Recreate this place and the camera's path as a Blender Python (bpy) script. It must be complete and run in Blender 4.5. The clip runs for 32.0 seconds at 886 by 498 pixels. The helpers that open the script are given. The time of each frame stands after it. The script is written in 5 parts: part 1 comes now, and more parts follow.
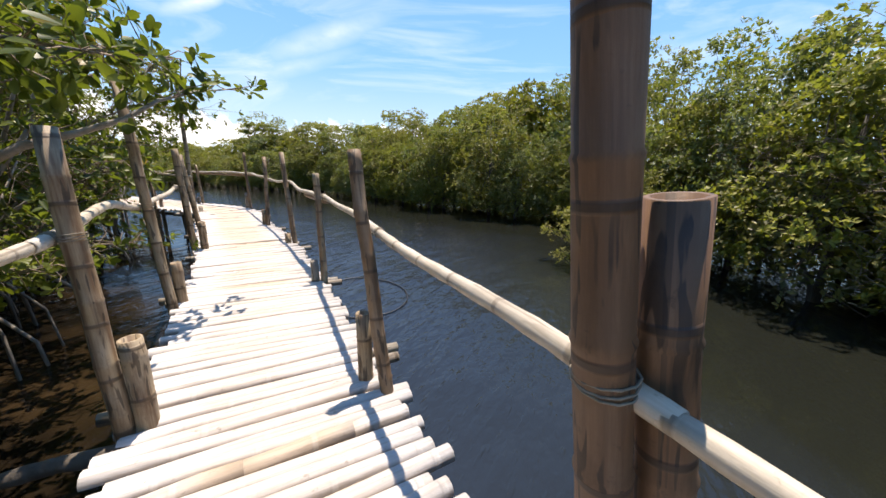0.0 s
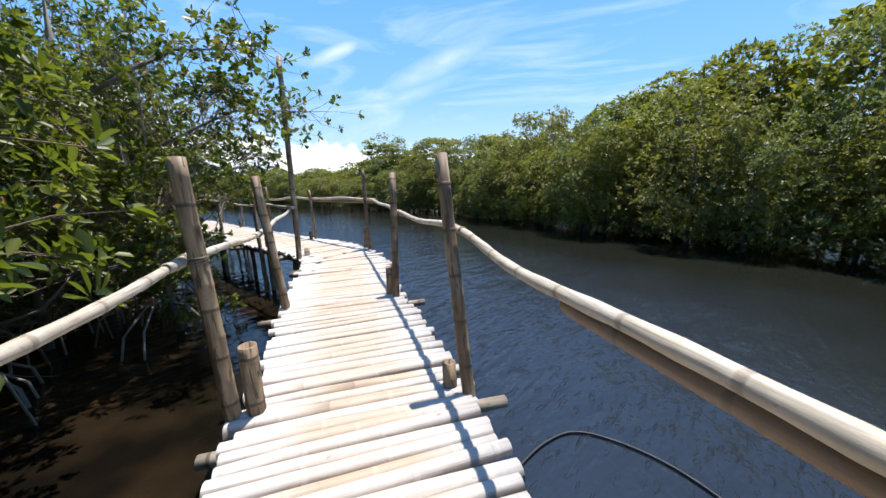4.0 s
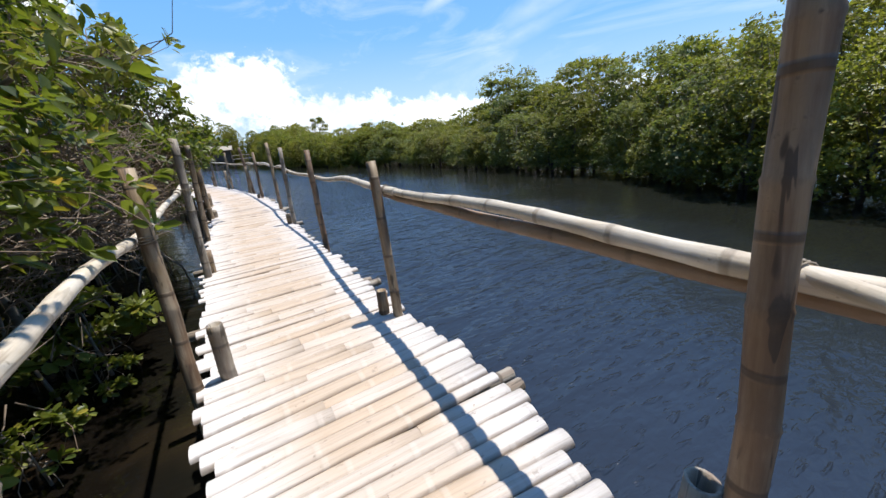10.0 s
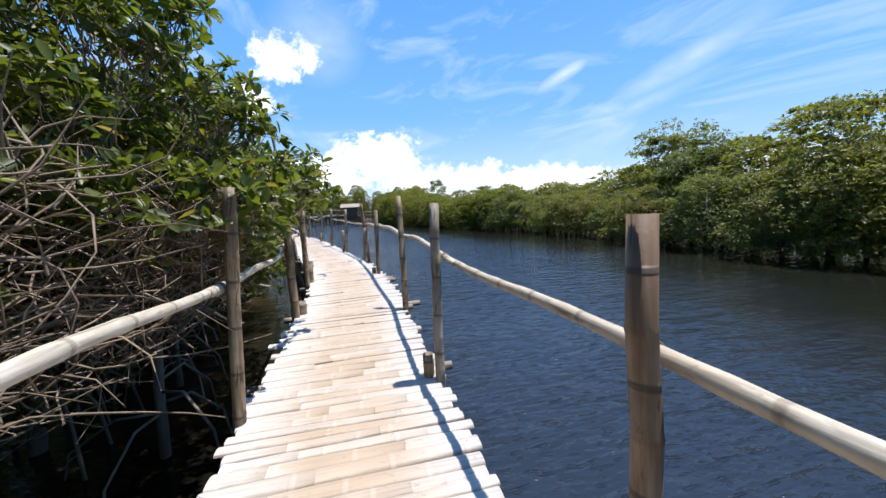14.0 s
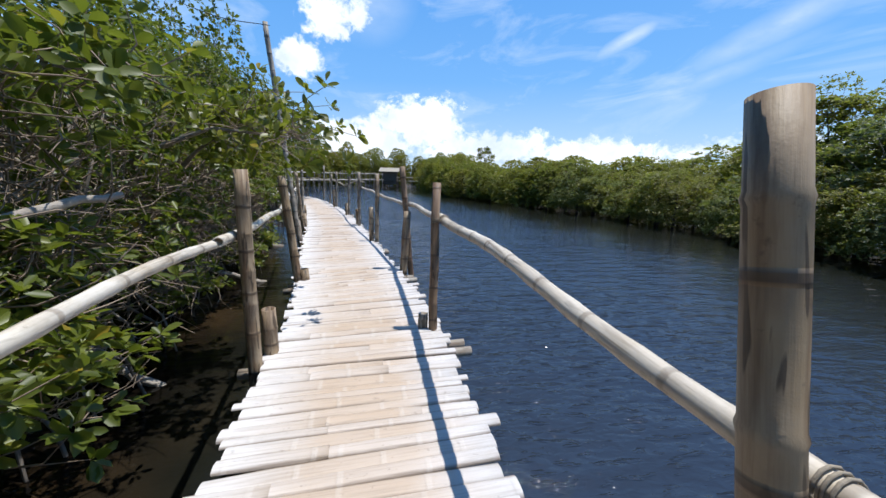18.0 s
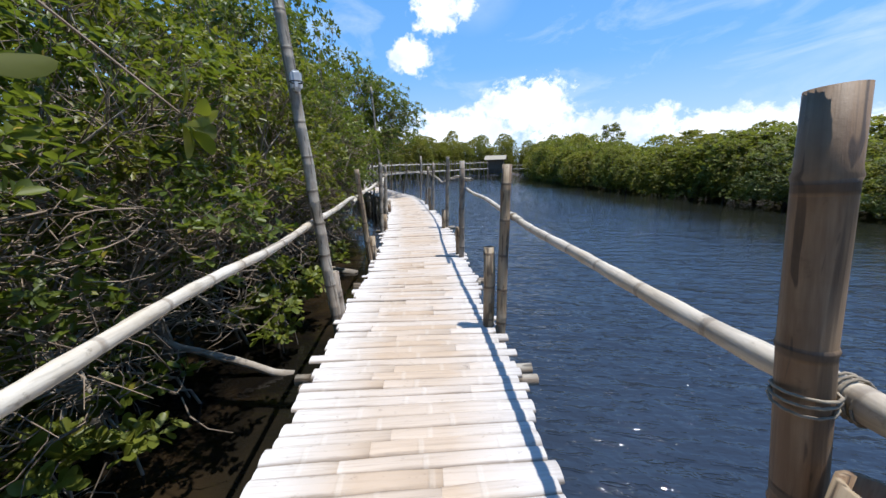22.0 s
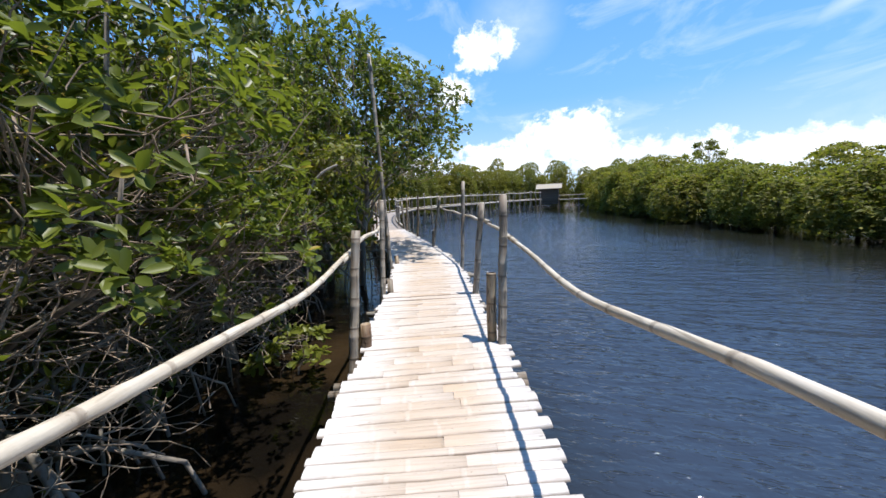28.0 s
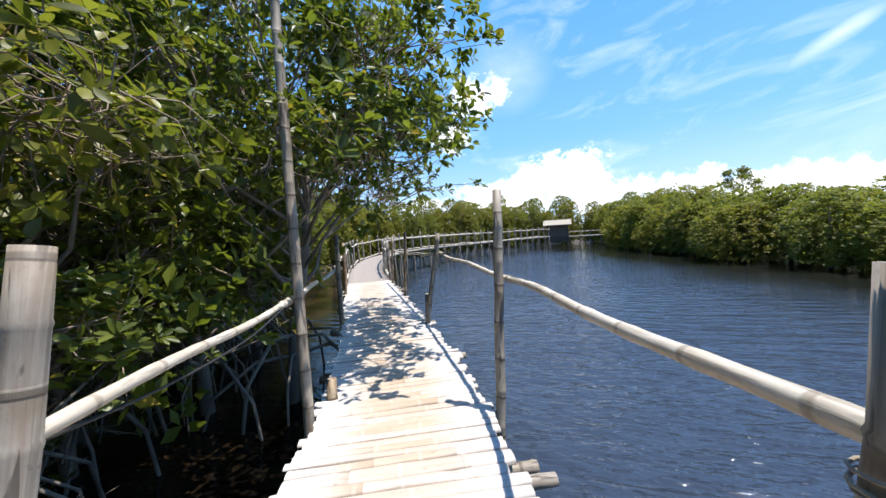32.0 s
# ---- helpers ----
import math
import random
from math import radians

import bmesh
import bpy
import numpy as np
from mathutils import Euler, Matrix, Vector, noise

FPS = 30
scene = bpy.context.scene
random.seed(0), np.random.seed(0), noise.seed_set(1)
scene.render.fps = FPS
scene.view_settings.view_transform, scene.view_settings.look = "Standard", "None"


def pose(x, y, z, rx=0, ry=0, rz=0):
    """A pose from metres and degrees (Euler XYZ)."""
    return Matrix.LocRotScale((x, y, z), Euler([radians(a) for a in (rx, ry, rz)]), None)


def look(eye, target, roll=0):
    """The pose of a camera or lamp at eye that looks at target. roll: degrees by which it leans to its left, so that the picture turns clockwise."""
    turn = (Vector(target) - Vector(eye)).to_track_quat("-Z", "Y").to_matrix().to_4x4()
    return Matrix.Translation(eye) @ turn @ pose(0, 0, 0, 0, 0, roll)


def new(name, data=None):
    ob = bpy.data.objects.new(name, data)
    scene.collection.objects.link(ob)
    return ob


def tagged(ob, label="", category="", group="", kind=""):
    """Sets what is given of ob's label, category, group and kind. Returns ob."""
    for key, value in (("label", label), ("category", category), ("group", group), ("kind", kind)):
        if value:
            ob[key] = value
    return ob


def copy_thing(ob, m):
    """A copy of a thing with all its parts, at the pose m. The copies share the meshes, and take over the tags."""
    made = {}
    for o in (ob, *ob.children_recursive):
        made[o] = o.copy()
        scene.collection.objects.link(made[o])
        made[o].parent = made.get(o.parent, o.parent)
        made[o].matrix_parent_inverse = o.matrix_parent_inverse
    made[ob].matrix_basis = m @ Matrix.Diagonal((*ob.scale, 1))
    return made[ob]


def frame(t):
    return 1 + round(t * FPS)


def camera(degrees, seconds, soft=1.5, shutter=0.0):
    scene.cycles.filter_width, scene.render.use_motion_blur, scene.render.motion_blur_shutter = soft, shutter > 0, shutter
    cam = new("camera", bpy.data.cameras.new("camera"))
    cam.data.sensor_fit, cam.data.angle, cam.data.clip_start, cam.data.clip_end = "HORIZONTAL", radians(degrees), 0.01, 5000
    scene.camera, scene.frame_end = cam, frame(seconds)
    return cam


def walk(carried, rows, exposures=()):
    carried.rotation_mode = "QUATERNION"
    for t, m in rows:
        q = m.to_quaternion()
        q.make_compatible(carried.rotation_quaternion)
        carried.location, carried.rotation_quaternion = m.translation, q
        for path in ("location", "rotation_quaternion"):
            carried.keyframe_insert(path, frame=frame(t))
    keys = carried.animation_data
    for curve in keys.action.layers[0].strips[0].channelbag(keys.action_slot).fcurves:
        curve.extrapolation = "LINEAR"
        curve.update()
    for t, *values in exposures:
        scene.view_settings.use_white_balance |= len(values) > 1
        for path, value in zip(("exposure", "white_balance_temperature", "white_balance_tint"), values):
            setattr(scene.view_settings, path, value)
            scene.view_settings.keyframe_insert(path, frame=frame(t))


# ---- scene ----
cam = camera(104.9, 32.0)
PATH = [
    (0, (0.056, -0.124, 1.444), (0.072, 1.818, 0.966), 1.5),
    (0.5, (-0.169, 0.438, 1.503), (-0.218, 2.41, 1.168), 3.2),
    (1, (-0.486, 0.888, 1.491), (-0.618, 2.857, 1.166), -1.1),
    (1.5, (-0.763, 1.341, 1.456), (-1.187, 3.249, 1.033), -0.8),
    (2, (-1.009, 1.832, 1.444), (-1.619, 3.685, 1.004), 1.5),
    (2.5, (-1.235, 2.433, 1.475), (-1.416, 4.393, 1.12), -0.5),
    (3, (-1.523, 3.034, 1.504), (-1.753, 5.001, 1.226), 2.1),
    (3.5, (-1.837, 3.494, 1.443), (-2.27, 5.418, 1.11), -1.5),
    (4, (-2.121, 3.932, 1.421), (-2.708, 5.801, 1.021), -1.6),
    (4.5, (-2.473, 4.351, 1.428), (-3.619, 5.931, 0.995), -0.8),
    (6.5, (-3.693, 6.373, 1.31), (-4.634, 8.032, 0.706), -1.0),
    (7, (-4.045, 6.792, 1.316), (-5.141, 8.349, 0.706), -0.9),
    (7.5, (-4.426, 7.302, 1.338), (-5.426, 8.937, 0.768), -7.5),
    (8, (-4.713, 7.804, 1.331), (-5.892, 9.347, 0.853), -0.7),
    (8.5, (-5.053, 8.283, 1.281), (-6.078, 9.916, 0.751), -5.5),
    (9, (-5.364, 8.776, 1.292), (-6.277, 10.521, 0.945), -0.7),
    (9.5, (-5.706, 9.167, 1.353), (-6.968, 10.639, 0.862), -4.9),
    (10, (-6.048, 9.52, 1.392), (-7.172, 11.049, 0.76), -4.9),
    (10.5, (-6.465, 9.927, 1.448), (-7.703, 11.415, 0.945), 1.2),
    (11, (-6.881, 10.259, 1.459), (-8.216, 11.713, 1.134), -1.9),
    (11.5, (-7.341, 10.558, 1.44), (-8.709, 11.98, 1.114), -0.7),
    (12, (-7.738, 10.729, 1.423), (-9.419, 11.75, 1.06), -0.5),
    (12.5, (-8.311, 10.865, 1.454), (-10.138, 11.586, 1.079), -3.4),
    (13, (-8.853, 11.032, 1.478), (-10.8, 11.382, 1.184), -4.2),
    (13.5, (-9.444, 11.236, 1.419), (-11.276, 12.033, 1.328), -1.1),
    (14, (-10.128, 11.581, 1.393), (-11.699, 12.793, 1.144), -2.6),
    (14.5, (-10.665, 11.837, 1.367), (-12.208, 13.082, 1.102), -0.5),
    (16.5, (-12.646, 12.899, 1.375), (-14.137, 14.178, 0.998), 2.8),
    (17, (-13.192, 13.106, 1.389), (-14.879, 14.14, 1.102), 1.9),
    (17.5, (-13.704, 13.237, 1.4), (-15.316, 14.359, 1.022), 0.6),
    (18, (-14.186, 13.407, 1.434), (-15.849, 14.435, 1.014), 1.2),
    (18.5, (-14.727, 13.59, 1.425), (-16.269, 14.807, 1.05), -1.6),
    (19, (-15.267, 13.863, 1.393), (-16.649, 15.288, 1.144), 1.3),
    (19.5, (-15.831, 14.102, 1.398), (-17.415, 15.285, 1.096), -1.0),
    (20, (-16.427, 14.34, 1.402), (-18.037, 15.455, 0.994), -4.1),
    (20.5, (-17.045, 14.59, 1.447), (-18.804, 15.477, 1.102), 3.2),
    (21, (-17.6, 14.675, 1.47), (-19.429, 15.412, 1.139), -1.7),
    (21.5, (-18.133, 14.768, 1.413), (-20.005, 15.387, 1.077), -0.7),
    (22, (-18.605, 14.854, 1.454), (-20.487, 15.33, 0.972), -1.7),
    (22.5, (-19.175, 14.931, 1.502), (-21.016, 15.438, 0.908), -4.3),
    (23, (-19.744, 15.069, 1.535), (-21.633, 15.597, 1.145), 0.2),
    (23.5, (-20.345, 15.128, 1.487), (-22.306, 15.463, 1.279), -0.9),
    (24, (-20.945, 15.209, 1.402), (-22.878, 15.596, 1.062), -2.9),
    (24.5, (-21.566, 15.366, 1.411), (-23.538, 15.472, 1.092), -2.5),
    (25, (-22.219, 15.44, 1.471), (-24.189, 15.666, 1.21), -5.5),
    (25.5, (-22.878, 15.662, 1.503), (-24.859, 15.874, 1.33), -2.9),
    (26, (-23.46, 15.795, 1.516), (-25.422, 15.976, 1.176), -5.0),
    (26.5, (-24.28, 15.992, 1.532), (-26.208, 16.458, 1.281), -0.7),
    (28.5, (-26.841, 16.414, 1.499), (-28.817, 16.573, 1.234), -3.0),
    (29, (-27.393, 16.52, 1.455), (-29.38, 16.632, 1.254), -2.6),
    (29.5, (-28.092, 16.643, 1.489), (-30.06, 16.873, 1.215), -3.5),
    (30, (-28.72, 16.692, 1.497), (-30.672, 17.032, 1.224), -6.8),
    (30.5, (-29.241, 16.742, 1.529), (-31.228, 16.75, 1.295), -4.7),
    (31, (-29.91, 16.832, 1.5), (-31.845, 17.216, 1.176), -7.2),
    (31.5, (-30.467, 16.964, 1.463), (-32.429, 17.331, 1.343), -4.9),
    (32, (-31.08, 16.955, 1.473), (-33.06, 17.225, 1.397), -3.6),
]
# cloud patches: azimuth, elevation, half width, half height in degrees, cover
CLOUDS = [(152, 8.0, 10, 5.6, 1.05), (142, 4.2, 15, 4.2, 0.95), (162, 5.0, 14, 4.6, 1.0), (172, 4.0, 12, 3.8, 0.95), (165.5, 21, 4.6, 4.6, 0.95), (170, 15.5, 4.2, 3.2, 0.95),
          (161.5, 21.5, 2.4, 2.8, 0.85), (124, 3.6, 20, 3.4, 0.75), (100, 4, 18, 3.0, 0.65)]
# thin slanting wisps: the same, then the tilt
STREAKS = [(123, 18, 4.6, 1.1, 0.95, 24), (107, 17, 12, 2.0, 0.5, 22), (113, 12.5, 12, 1.4, 0.35, 18), (160, 24, 7, 6, 0.4, 0)]
walk(cam, [(t, look(eye, target, roll)) for t, eye, target, roll in PATH], exposures=[(0, 0.8, 7300, 14), (2, 0.74, 7200, 13), (3, 0.72, 6500, 10), (7, 0.66, 6550, 10), (9, 0.57, 6500, 10), (11, 0.5, 6350, 10), (14, 0.52, 6350, 10), (18, 0.33, 6080, 9), (22, 0.4, 6150, 9), (25, 0.57, 6400, 10), (29, 0.58, 6300, 10), (32, 0.8, 6350, 10)])

# ---- sky, sun ----
SUN_TO = Vector((0.05, 0.27, 0.96)).normalized()
sun_data = bpy.data.lights.new("sun", "SUN")
sun_data.energy, sun_data.angle, sun_data.color = 4.8, radians(0.53), (1.0, 0.95, 0.88)
sun = new("sun", sun_data)
sun.matrix_world = look(SUN_TO * 50, (0, 0, 0))


class Nodes:
    """Short hand for a node tree."""

    def __init__(self, tree):
        self.tree = tree
        tree.nodes.clear()

    def add(self, kind, **values):
        node = self.tree.nodes.new(kind)
        for key, value in values.items():
            if key in node.inputs:
                sock = node.inputs[key]
                if isinstance(value, bpy.types.NodeSocket):
                    self.tree.links.new(value, sock)
                else:
                    sock.default_value = value
        return node

    def link(self, a, b):
        self.tree.links.new(a, b)

    def math(self, op, a, b=0.0, c=0.0, clamp=False):
        node = self.tree.nodes.new("ShaderNodeMath")
        node.operation, node.use_clamp = op, clamp
        for sock, value in zip(node.inputs, (a, b, c)):
            if isinstance(value, bpy.types.NodeSocket):
                self.link(value, sock)
            else:
                sock.default_value = value
        return node.outputs[0]

    def mix(self, fac, a, b, mode="MIX"):
        node = self.tree.nodes.new("ShaderNodeMix")
        node.data_type, node.blend_type = "RGBA", mode
        for sock, value in ((node.inputs[0], fac), (node.inputs[6], a), (node.inputs[7], b)):
            if isinstance(value, bpy.types.NodeSocket):
                self.link(value, sock)
            else:
                sock.default_value = value if not isinstance(value, tuple) else (*value, 1.0)[:4]
        return node.outputs[2]

    def ramp(self, fac, *stops):
        node = self.tree.nodes.new("ShaderNodeValToRGB")
        ends = node.color_ramp.elements
        while len(ends) < len(stops):
            ends.new(0.5)
        for end, (at, col) in zip(ends, stops):
            end.position = at
            end.color = (*col, 1.0) if isinstance(col, tuple) else (col, col, col, 1.0)
        self.link(fac, node.inputs[0])
        return node.outputs[0]

    def noise(self, vec, scale, detail=4.0, rough=0.55, distort=0.0):
        node = self.tree.nodes.new("ShaderNodeTexNoise")
        self.link(vec, node.inputs["Vector"])
        node.inputs["Scale"].default_value = scale
        node.inputs["Detail"].default_value = detail
        node.inputs["Roughness"].default_value = rough
        node.inputs["Distortion"].default_value = distort
        return node.outputs[0]

    def scaled(self, vec, x, y, z):
        node = self.tree.nodes.new("ShaderNodeMapping")
        self.link(vec, node.inputs["Vector"])
        node.inputs["Scale"].default_value = (x, y, z)
        return node.outputs[0]


def sky_dir(az, el):
    """A unit vector; az in degrees from +x towards +y."""
    a, e = radians(az), radians(el)
    return (math.cos(a) * math.cos(e), math.sin(a) * math.cos(e), math.sin(e))


world = bpy.data.worlds.new("sky")
scene.world = world
world.use_nodes = True
n = Nodes(world.node_tree)
sky = n.add("ShaderNodeTexSky")
sky.sky_type, sky.sun_disc = "NISHITA", False
sky.sun_elevation, sky.sun_rotation = math.asin(SUN_TO.z), math.atan2(SUN_TO.x, SUN_TO.y)
sky.altitude, sky.air_density, sky.dust_density, sky.ozone_density = 0, 1.0, 0.6, 2.0
way = n.add("ShaderNodeTexCoord").outputs["Generated"]
parts_xyz = n.add("ShaderNodeSeparateXYZ", Vector=way)
up = parts_xyz.outputs["Z"]
# heaped clouds in a low band and a few single ones higher up
puff = n.math("ADD", n.math("MULTIPLY", n.noise(n.scaled(way, 1, 1, 1.3), 10.0, 6.0, 0.6, 0.2), 0.5), n.math("MULTIPLY", n.noise(n.scaled(way, 1, 1, 1.2), 34.0, 8.0, 0.62, 0.3), 0.5))


def cloud_blob(az, el, wide, high, gain, tilt=0.0):
    """A soft patch of cloud cover round a direction."""
    a = n.tree.nodes.new("ShaderNodeVectorMath")
    a.operation = "SUBTRACT"
    n.link(way, a.inputs[0])
    a.inputs[1].default_value = sky_dir(az, el)
    b = n.tree.nodes.new("ShaderNodeVectorRotate")
    b.rotation_type, b.inputs["Angle"].default_value = "Z_AXIS", -radians(az)
    n.link(a.outputs[0], b.inputs["Vector"])
    r = n.tree.nodes.new("ShaderNodeVectorRotate")
    r.rotation_type, r.inputs["Angle"].default_value = "X_AXIS", radians(tilt)
    n.link(b.outputs[0], r.inputs["Vector"])
    c = n.scaled(r.outputs[0], 0.3, 1 / radians(wide), 1 / radians(high))
    d = n.tree.nodes.new("ShaderNodeVectorMath")
    d.operation = "LENGTH"
    n.link(c, d.inputs[0])
    return n.math("MULTIPLY", n.math("SUBTRACT", 1.0, d.outputs["Value"], clamp=True), gain)


cover = None
for blob in CLOUDS:
    one = cloud_blob(*blob)
    cover = one if cover is None else n.math("MAXIMUM", cover, one)
heap = n.ramp(n.math("ADD", n.math("MULTIPLY", puff, 1.0), n.math("MULTIPLY", cover, 0.42)), (0.6, 0.0), (0.71, 1.0))
heap = n.math("MULTIPLY", heap, n.ramp(cover, (0.0, 0.0), (0.07, 1.0)))
veil_noise = n.noise(n.scaled(way, 0.55, 2.4, 5.0), 2.6, 6.0, 0.6, 0.6)
veil = n.math("MULTIPLY", n.ramp(veil_noise, (0.5, 0.0), (0.8, 0.5)), n.ramp(up, (0.02, 0.0), (0.2, 1.0), (0.75, 0.7), (0.95, 0.2)))
for blob in STREAKS:
    wisp = n.math("MULTIPLY", cloud_blob(*blob), n.ramp(n.noise(n.scaled(way, 1, 1, 2), 14.0, 5.0), (0.3, 0.5), (0.65, 1.0)))
    veil = n.math("MAXIMUM", veil, wisp)
clear = n.ramp(up, (0.0, (0.62, 0.76, 0.90)), (0.10, (0.42, 0.65, 0.94)), (0.24, (0.20, 0.49, 0.95)), (0.55, (0.10, 0.36, 0.88)), (1.0, (0.07, 0.25, 0.70)))
clear = n.mix(1.0, clear, (9.2, 9.2, 9.2), "MULTIPLY")
base = n.mix(0.82, sky.outputs[0], clear)
base = n.mix(veil, base, (8.2, 8.8, 9.3))
shade = n.ramp(n.noise(way, 9.0, 5.0), (0.35, (7.4, 8.1, 9.3)), (0.62, (10.6, 10.8, 11.1)))
full = n.mix(heap, base, shade)
back = n.add("ShaderNodeBackground", Color=full, Strength=0.092)
n.link(back.outputs[0], n.add("ShaderNodeOutputWorld").inputs[0])


# ---- materials ----
def material(name):
    mat = bpy.data.materials.new(name)
    mat.use_nodes = True
    return mat, Nodes(mat.node_tree)


def surface(n, colour, rough, height=None, strength=0.3, distance=0.01, **more):
    bsdf = n.add("ShaderNodeBsdfPrincipled", **{"Base Color": colour, "Roughness": rough, **more})
    if height is not None:
        bump = n.add("ShaderNodeBump", Strength=strength, Distance=distance, Height=height)
        n.link(bump.outputs[0], bsdf.inputs["Normal"])
    n.link(bsdf.outputs[0], n.add("ShaderNodeOutputMaterial").inputs[0])
    return bsdf


def bamboo(name, pale, straw, dark, weather, along="Z", pitch=0.31, rings=0.45, stain=0.0):
    """Dried bamboo: fibres along one axis, dark rings at the nodes, weathered patches, a different tone for each culm."""
    mat, n = material(name)
    pos = n.add("ShaderNodeTexCoord").outputs["Object"]
    rnd = n.add("ShaderNodeObjectInfo").outputs["Random"]
    stretch = (60, 60, 2.5) if along == "Z" else (2.5, 60, 60)
    shift = n.tree.nodes.new("ShaderNodeVectorMath")
    shift.operation = "ADD"
    n.link(pos, shift.inputs[0])
    comb = n.add("ShaderNodeCombineXYZ", X=n.math("MULTIPLY", rnd, 17.0), Y=n.math("MULTIPLY", rnd, 31.0), Z=n.math("MULTIPLY", rnd, 53.0))
    n.link(comb.outputs[0], shift.inputs[1])
    vec = shift.outputs[0]
    fibre = n.noise(n.scaled(vec, *stretch), 1.0, 5.0, 0.6)
    patch = n.noise(vec, 3.2, 5.0, 0.65)
    spots = n.noise(vec, 21.0, 4.0, 0.7)
    col = n.mix(n.ramp(patch, (0.35, 0.0), (0.65, 1.0)), pale, straw)
    col = n.mix(n.math("MULTIPLY", rnd, 0.45), col, straw)
    col = n.mix(n.math("MULTIPLY", n.ramp(fibre, (0.45, 0.0), (0.75, 1.0)), 0.35 * weather), col, dark)
    col = n.mix(n.math("MULTIPLY", n.ramp(spots, (0.62, 0.0), (0.72, 1.0)), 0.6 * weather), col, dark)
    if stain:
        runs = n.noise(n.scaled(vec, *((16, 16, 1.3) if along == "Z" else (1.3, 16, 16))), 1.0, 5.0, 0.65, 0.3)
        col = n.mix(n.math("MULTIPLY", n.ramp(runs, (0.44, 0.0), (0.61, 1.0)), stain), col, (0.115, 0.058, 0.027))
    crack = n.noise(n.scaled(vec, *((38, 38, 0.6) if along == "Z" else (0.6, 38, 38))), 1.0, 2.0, 0.5)
    col = n.mix(n.math("MULTIPLY", n.ramp(crack, (0.64, 0.0), (0.68, 1.0)), 0.55 * weather), col, dark)
    if stain:
        # short black cracks and a brown smear below each node
        slit = n.noise(n.scaled(vec, *((34, 34, 4.5) if along == "Z" else (4.5, 34, 34))), 1.0, 1.5, 0.5, 0.6)
        col = n.mix(n.math("MULTIPLY", n.ramp(slit, (0.6, 0.0), (0.635, 1.0)), min(0.8, stain * 1.5)), col, tuple(0.6 * a for a in dark))
    grime = n.noise(vec, 7.5, 6.0, 0.75)
    col = n.mix(n.math("MULTIPLY", n.ramp(grime, (0.5, 0.0), (0.66, 1.0)), 0.32 * weather), col, tuple(0.5 * a + 0.5 * b for a, b in zip(straw, dark)))
    sep = n.add("ShaderNodeSeparateXYZ", Vector=pos)
    axis = n.math("ADD", sep.outputs[along], n.math("MULTIPLY", rnd, pitch))
    turn = n.math("FRACT", n.math("DIVIDE", axis, pitch))
    saw = n.math("ABSOLUTE", n.math("SUBTRACT", turn, 0.5))
    ring = n.ramp(saw, (0.0, 1.0), (0.022, 1.0), (0.045, 0.0))
    if stain:
        below = n.math("MULTIPLY", n.ramp(turn, (0.3, 0.0), (0.49, 1.0), (0.52, 0.0)), n.ramp(n.noise(n.scaled(vec, *((22, 22, 3) if along == "Z" else (3, 22, 22))), 1.0, 3.0), (0.35, 0.1), (0.6, 0.8)))
        col = n.mix(n.math("MULTIPLY", below, rings), col, tuple(0.7 * a + 0.3 * b for a, b in zip((0.14, 0.078, 0.036), dark)))
    col = n.mix(n.math("MULTIPLY", ring, rings), col, dark)
    hgt = n.math("ADD", n.math("MULTIPLY", fibre, 0.5), n.math("ADD", n.math("MULTIPLY", ring, 0.8), n.math("MULTIPLY", spots, 0.4)))
    surface(n, col, 0.62, hgt, 0.55, 0.006)
    return mat


M_POST = bamboo("bamboo_post", (0.38, 0.305, 0.21), (0.31, 0.215, 0.115), (0.07, 0.045, 0.026), 0.9, rings=0.75, stain=0.85)
M_POST_GREY = bamboo("bamboo_post_grey", (0.40, 0.36, 0.30), (0.26, 0.215, 0.155), (0.085, 0.065, 0.045), 0.8, rings=0.7, stain=0.5)
M_RAIL = bamboo("bamboo_rail", (0.64, 0.59, 0.5), (0.49, 0.41, 0.3), (0.13, 0.095, 0.06), 1.0, "X", rings=0.45, stain=0.16)
# rail bamboo darkened to brown for the shade under the handrail
M_SPARE = bamboo("bamboo_shaded_rail", (0.30, 0.22, 0.15), (0.24, 0.15, 0.085), (0.08, 0.05, 0.03), 1.0, "X", rings=0.3)
M_POST_BROWN = bamboo("bamboo_post_brown", (0.31, 0.22, 0.14), (0.23, 0.14, 0.07), (0.055, 0.034, 0.02), 1.0, rings=0.7, stain=0.8)
M_POST_RED = bamboo("bamboo_post_red", (0.22, 0.13, 0.075), (0.165, 0.085, 0.04), (0.03, 0.018, 0.012), 1.0, rings=0.8, stain=0.9)
M_UNDER = bamboo("bamboo_under", (0.20, 0.16, 0.11), (0.14, 0.10, 0.06), (0.035, 0.025, 0.016), 1.0)


